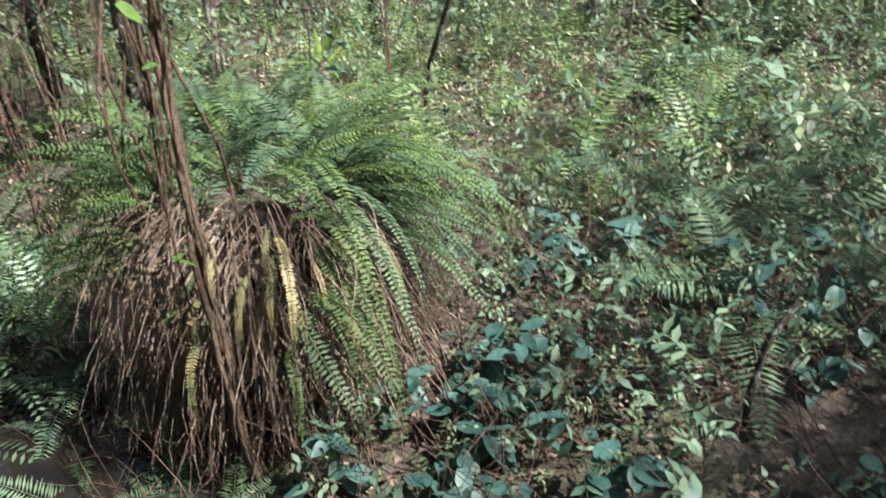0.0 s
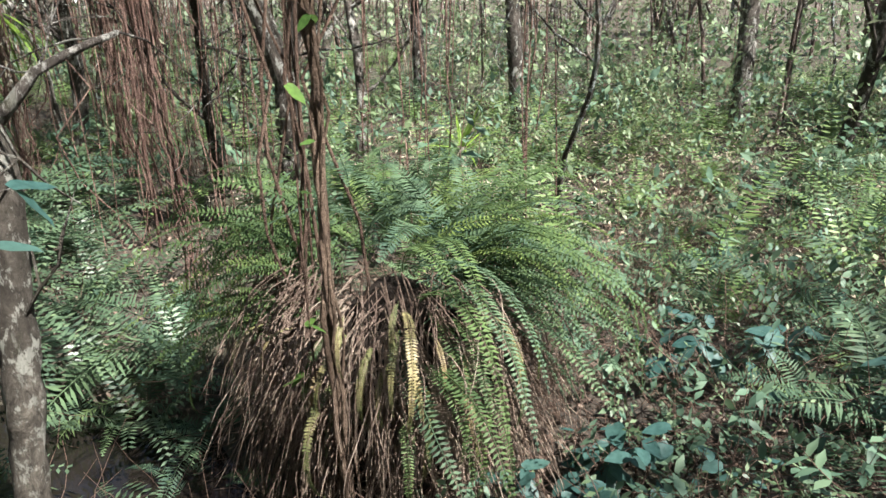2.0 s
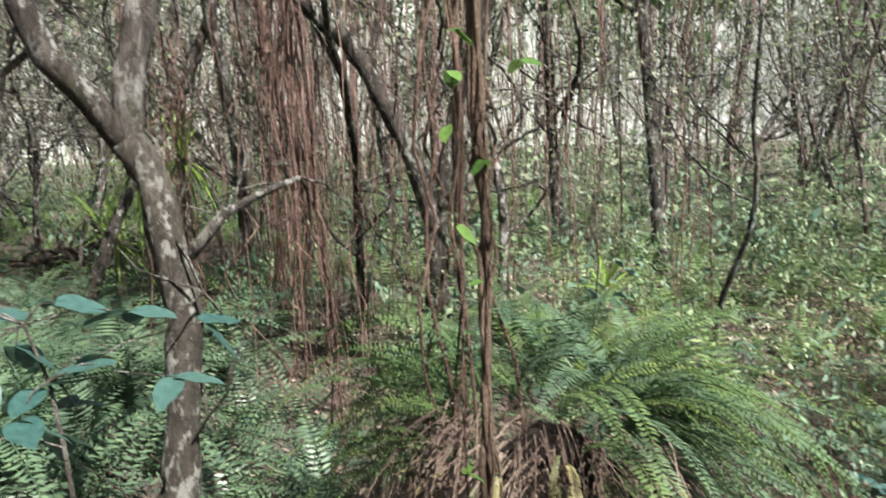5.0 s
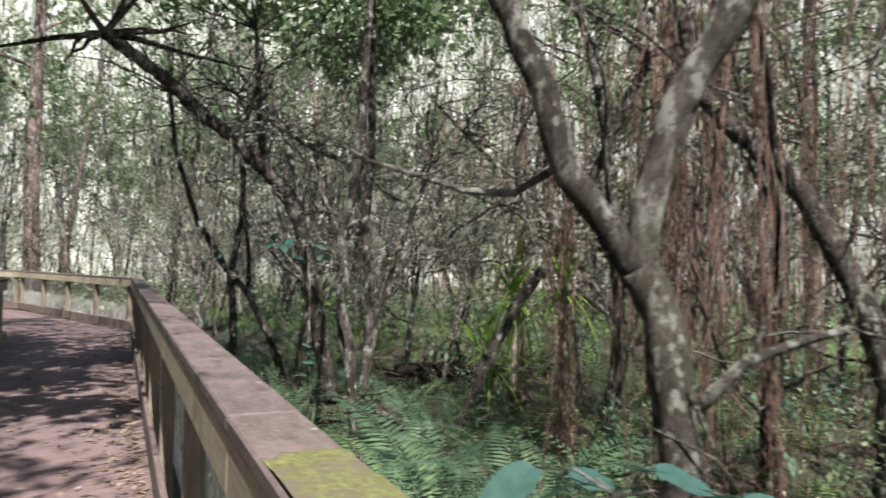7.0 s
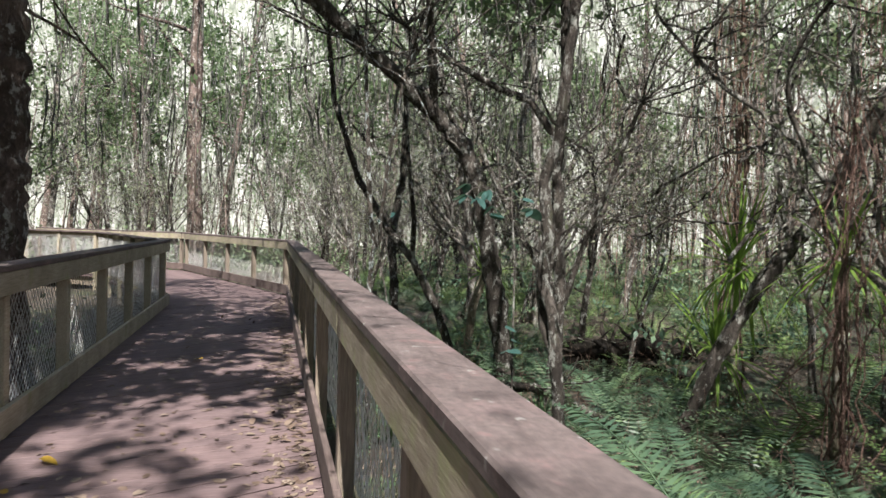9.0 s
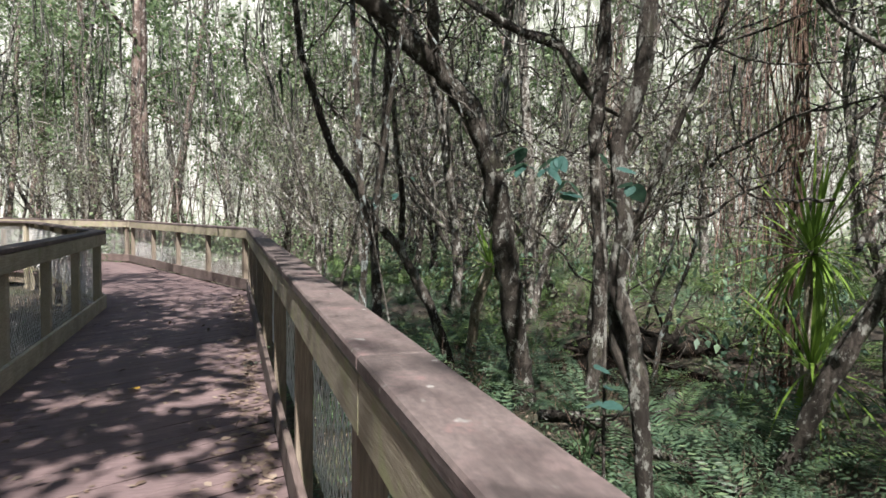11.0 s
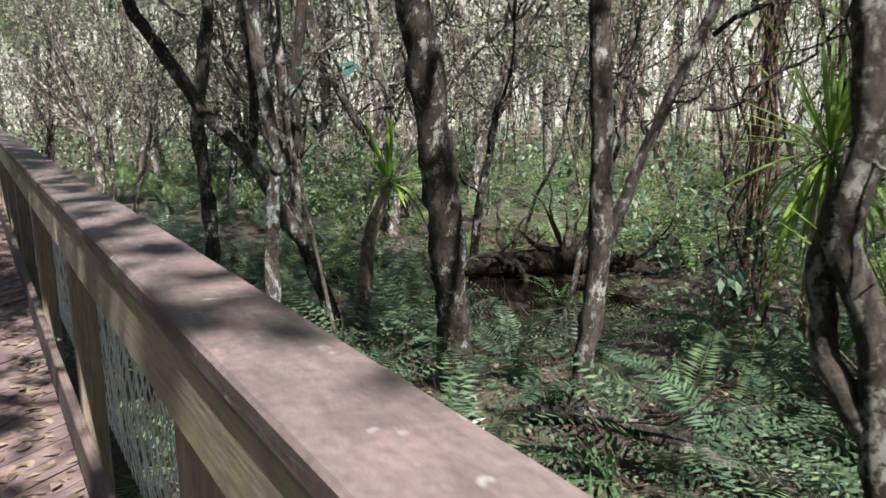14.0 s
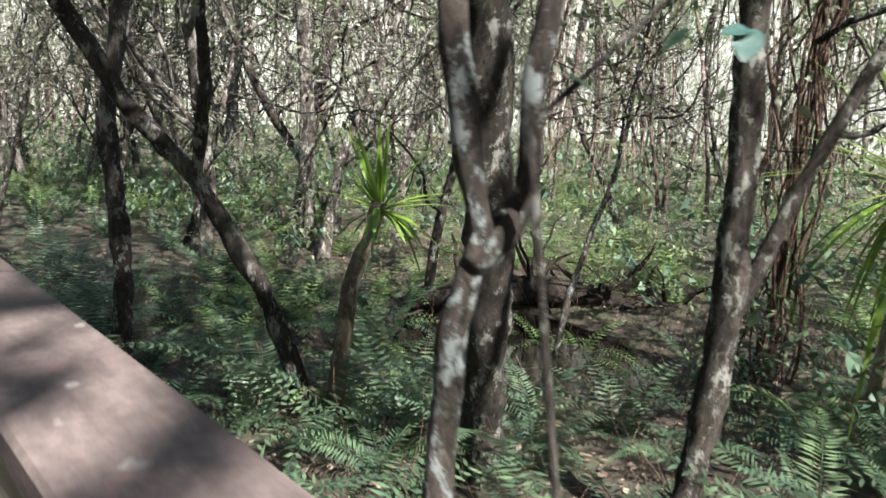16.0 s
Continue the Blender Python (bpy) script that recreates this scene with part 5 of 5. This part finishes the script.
# ---- single plants and wood ----
def strap_plant(name, label, at, n, length, seed, stump=None, lean=0.5, leaf=M_BROM):
    rng = random.Random(seed)
    t = thing(name, at, label, "plant")
    if stump:
        g = Geo()
        pts = [Vector(p) - Vector(at) for p in stump]
        g.tube(pts, taper(0.055, 0.045, len(pts)), 8, 0.15, rng)
        part("trunk", g, M_STEM, t, "pale leaning stem")
    for i in range(n):
        g = Geo()
        a = rng.uniform(0, 2 * math.pi)
        tilt = min(1.9, (0.05 + 1.25 * rng.random() ** 1.1) * lean)
        d = Vector((math.cos(a) * math.sin(tilt), math.sin(a) * math.sin(tilt), math.cos(tilt)))
        side = Vector((-math.sin(a), math.cos(a), 0))
        l = length * rng.uniform(0.45, 1.3)
        g.blade(Vector((0, 0, 0)), d, side, l, rng.uniform(0.02, 0.036), -l * rng.uniform(0.2, 0.5) * tilt, 0.3, 7)
        part("leaf", g, leaf, t)
    return t


strap_plant("strap_leaf_plant", "bright green strap-leaved plant perched on a leaning stem", (-10.79, 2.36, 0.85), 44, 0.46, 1, [(-10.95, 2.15, -0.6), (-10.87, 2.23, 0.42), (-10.79, 2.36, 0.9)], 1.35)
strap_plant("strap_leaf_plant", "large bright strap-leaved plant drooping from a trunk", (-8.69, 4.41, 1.1), 95, 0.85, 2, [(-8.8, 4.5, -0.6), (-8.75, 4.45, 0.3), (-8.69, 4.41, 1.15)], 1.9)
strap_plant("strap_leaf_plant", "low strap-leaved plant with arching leaves among roots", (-7.85, 3.62, 0.35), 40, 0.7, 4, [(-7.9, 3.65, -0.6), (-7.86, 3.63, 0.0), (-7.85, 3.62, 0.4)], 1.5)
strap_plant("strap_leaf_plant", "small strap-leaved plant low among the shrubs", (-3.0, 5.6, 0.0), 14, 0.45, 3, [(-3.0, 5.6, -0.6), (-3.0, 5.6, 0.05)], 0.9)


def fallen_log(name, label, pts, r0, r1, seed, mat=M_BARK_DARK, roots=0):
    rng = random.Random(seed)
    base = Vector(pts[0])
    t = thing(name, base, label, "log")
    g = Geo()
    p2 = [Vector(p) - base for p in pts]
    g.tube(p2, taper(r0, r1, len(p2)), 9, 0.2, rng)
    part("trunk", g, mat, t)
    for i in range(roots):
        k = rng.choice(p2)
        w = wander(rng, k, (rng.uniform(-1, 1), rng.uniform(-1, 1), rng.uniform(-0.5, 0.7)), rng.uniform(0.4, 1.0), 6, 0.45, -0.05)
        h = Geo()
        h.tube(w, taper(r0 * rng.uniform(0.12, 0.35), 0.006, len(w)), 6, 0.2, rng)
        part("root", h, mat, t)
    return t


fallen_log("fallen_log", "dark rotting log lying across wet ground", [(-13.0, 4.5, -0.5), (-12.58, 5.0, -0.4), (-12.2, 5.42, -0.33), (-11.67, 5.92, -0.38), (-11.2, 6.3, -0.52)], 0.17, 0.11, 1, M_ROTTEN, 90)
fallen_log("fallen_log", "grey mossy fallen branch among ferns", [(-8.75, 2.0, -0.1), (-8.51, 2.17, -0.05), (-8.22, 2.38, -0.12), (-7.9, 2.57, -0.2), (-7.3, 2.9, -0.35)], 0.045, 0.035, 2, M_BARK_DARK, 2)
fallen_log("fallen_branch", "pale thin dead branch lying over ferns", [(-8.25, 2.25, 0.02), (-8.11, 2.34, 0.07), (-7.98, 2.42, 0.10), (-7.84, 2.49, 0.17)], 0.01, 0.006, 3, M_BARK_LICHEN)
fallen_log("dead_stick", "grey forked dead stick leaning over the creepers", [(0.36, 2.1, -0.5), (0.33, 2.12, -0.1), (0.36, 2.14, 0.12), (0.42, 2.16, 0.25)], 0.016, 0.008, 4, M_BARK_LICHEN)


def moss_patch():
    g = Geo()
    nx, ny = 60, 12
    for j in range(ny + 1):
        for i in range(nx + 1):
            u, v = i / nx * 2 - 1, j / ny * 2 - 1
            x, y = -1.7 + u * 0.66, 0.125 + v * 0.078
            k = 0.8 - 2.3 * abs(u) ** 1.3 + 0.9 * noise.noise(Vector((x * 9, y * 9, 1))) + 0.3 * noise.noise(Vector((x * 40, y * 40, 1)))
            g.v.append(Vector((x, y, CAP_TOP + 0.0035 + min(0.005, max(-0.014, k * 0.012)))))
    for j in range(ny):
        for i in range(nx):
            a = j * (nx + 1) + i
            g.f.append((a, a + 1, a + nx + 2, a + nx + 1))
    tagged(part("moss_patch", g, M_MOSSY), "yellow-green moss growing on the railing cap", "moss")


moss_patch()

strap_plant("strap_leaf_plant", "strap-leaved plant above a mass of hanging roots", (-6.6, 3.75, 1.25), 34, 0.55, 5, [(-6.65, 3.8, -0.55), (-6.6, 3.78, 0.4), (-6.6, 3.75, 1.28)], 1.6)


def creepers():
    """Low broad-leaved creepers on the bank beyond the first pool."""
    rng = random.Random(41)
    for i in range(48):
        x, y = (rng.uniform(-0.75, 2.4), rng.uniform(1.5, 3.6)) if i % 3 else (rng.uniform(-0.9, 1.2), rng.uniform(1.0, 1.9))
        z = ground_height(x, y)
        stem = [(x, y, z - 0.02)]
        for k in range(4):
            q = stem[-1]
            stem.append((q[0] + rng.uniform(-0.1, 0.1), q[1] + rng.uniform(-0.1, 0.1), q[2] + rng.uniform(0.03, 0.1)))
        spots = [(q[0] + rng.uniform(-0.12, 0.12), q[1] + rng.uniform(-0.12, 0.12), q[2] + rng.uniform(0.0, 0.08)) for q in stem[1:] for _ in range(2)]
        t = leafy_stem("creeper", "low creeper with broad blue-green leaves on the bank", stem, spots, rng.uniform(0.06, 0.115), 50 + i, BIG_LEAF, M_VINE, 0.004)
        tagged(t, "", "creeper", "bank creepers")


creepers()


def far_thicket():
    """The distance between the trunks: pale slender poles, leafy undergrowth and fine twigs, too many to count."""
    rng = random.Random(61)

    def spot(r, near):
        while True:
            a, d = r.uniform(0, 2 * math.pi), near + (48 - near) * r.random() ** 1.3
            x, y = -9 + d * 1.15 * math.cos(a), 1 + d * math.sin(a)
            if off_walkway(x, y, 3.0) and (y > 9 or y < -5 or x < -27):
                return x, y
    g = Geo()
    for _ in range(750):
        x, y = spot(rng, 10)
        h = rng.uniform(3.5, 9)
        pts = wander(rng, (x, y, ground_height(x, y) - 0.1), (rng.gauss(0, 0.12), rng.gauss(0, 0.12), 1), h, 7, 0.09, 0.02)
        r = rng.uniform(0.015, 0.05)
        g.tube(pts, taper(r, r * 0.35, len(pts)), 5, 0.1, rng, False)
        for _ in range(3):
            tw = wander(rng, pts[rng.randrange(2, 7)], rand_unit(rng) + Vector((0, 0, 0.4)), rng.uniform(0.6, 2.0), 5, 0.35)
            g.tube(tw, taper(r * 0.4, 0.004, len(tw)), 3, cap=False)
    tagged(part("sapling_thicket", g, M_BARK_TALL), "pale slender sapling poles crowding the distance", "saplings", "", "stuff")

    def low(r):
        x, y = spot(r, 12)
        k = noise.noise(Vector((x * 0.35, y * 0.35, 6))) + 0.5 * noise.noise(Vector((x * 1.1, y * 1.1, 1)))
        return (x, y, ground_height(x, y) + (0.9 + 3.4 * max(0, k)) * r.random() ** 0.8) if k > -0.2 else None

    def high(r):
        x, y = spot(r, 16)
        k = noise.noise(Vector((x * 0.3, y * 0.3, 8))) + 0.5 * noise.noise(Vector((x, y, 3)))
        return (x, y, r.uniform(2.0, 9.5)) if k > 0.05 else None
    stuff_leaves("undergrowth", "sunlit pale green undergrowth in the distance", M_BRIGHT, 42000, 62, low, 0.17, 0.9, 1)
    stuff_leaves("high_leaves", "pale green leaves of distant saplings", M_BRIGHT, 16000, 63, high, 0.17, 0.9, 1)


far_thicket()


def seedlings():
    """Tufts of narrow arching leaves on the wet ground beside the railing."""
    rng = random.Random(71)
    for i, (x, y) in enumerate([(-7.0, 0.75), (-7.5, 0.95), (-6.4, 0.85), (-8.1, 0.8), (-8.7, 1.0), (-9.3, 0.9), (-6.0, 1.3), (-5.2, 1.0), (-7.9, 1.6), (-9.0, 1.7), (-10.2, 1.2), (-8.4, 2.2), (-4.3, 1.0), (-3.6, 1.2)]):
        t = strap_plant("grassy_tuft", "tuft of narrow arching green leaves on wet ground", (x, y, ground_height(x, y) - 0.01), rng.randint(12, 18), rng.uniform(0.3, 0.5), 80 + i, None, 1.1, M_TUFT)
        tagged(t, "", "plant", "waterside tufts")


seedlings()


def bare_branches():
    """Crooked dark limbs and twigs crossing between the trunks, too tangled to count."""
    rng = random.Random(91)
    g = Geo()
    for _ in range(270):
        x, y = rng.uniform(-24, -2.5), 2.6 + 8.5 * rng.random() ** 1.3
        z = rng.uniform(1.2, 4.8)
        if x > -3.5 and y < 4:
            continue
        r = rng.uniform(0.006, 0.022)
        limb = wander(rng, (x, y, z), (rng.uniform(-1, 1), rng.uniform(-1, 1), rng.uniform(-0.2, 1.0)), rng.uniform(0.9, 2.6), 11, 0.36, 0.03)
        g.tube(limb, taper(r, r * 0.3, len(limb)), 5, 0.15, rng, False)
        for _ in range(6):
            tw = wander(rng, limb[rng.randrange(2, 12)], rand_unit(rng) + Vector((0, 0, 0.3)), rng.uniform(0.3, 1.1), 6, 0.45)
            g.tube(tw, taper(r * 0.45, 0.0015, len(tw)), 3, cap=False)
            for _ in range(2):
                t2 = wander(rng, tw[rng.randrange(2, 7)], rand_unit(rng), rng.uniform(0.15, 0.4), 4, 0.4)
                g.tube(t2, taper(r * 0.22, 0.001, len(t2)), 3, cap=False)
    tagged(part("bare_branches", g, M_BARK_DARK), "tangle of crooked dark bare branches between the trunks", "branches", "", "stuff")


bare_branches()
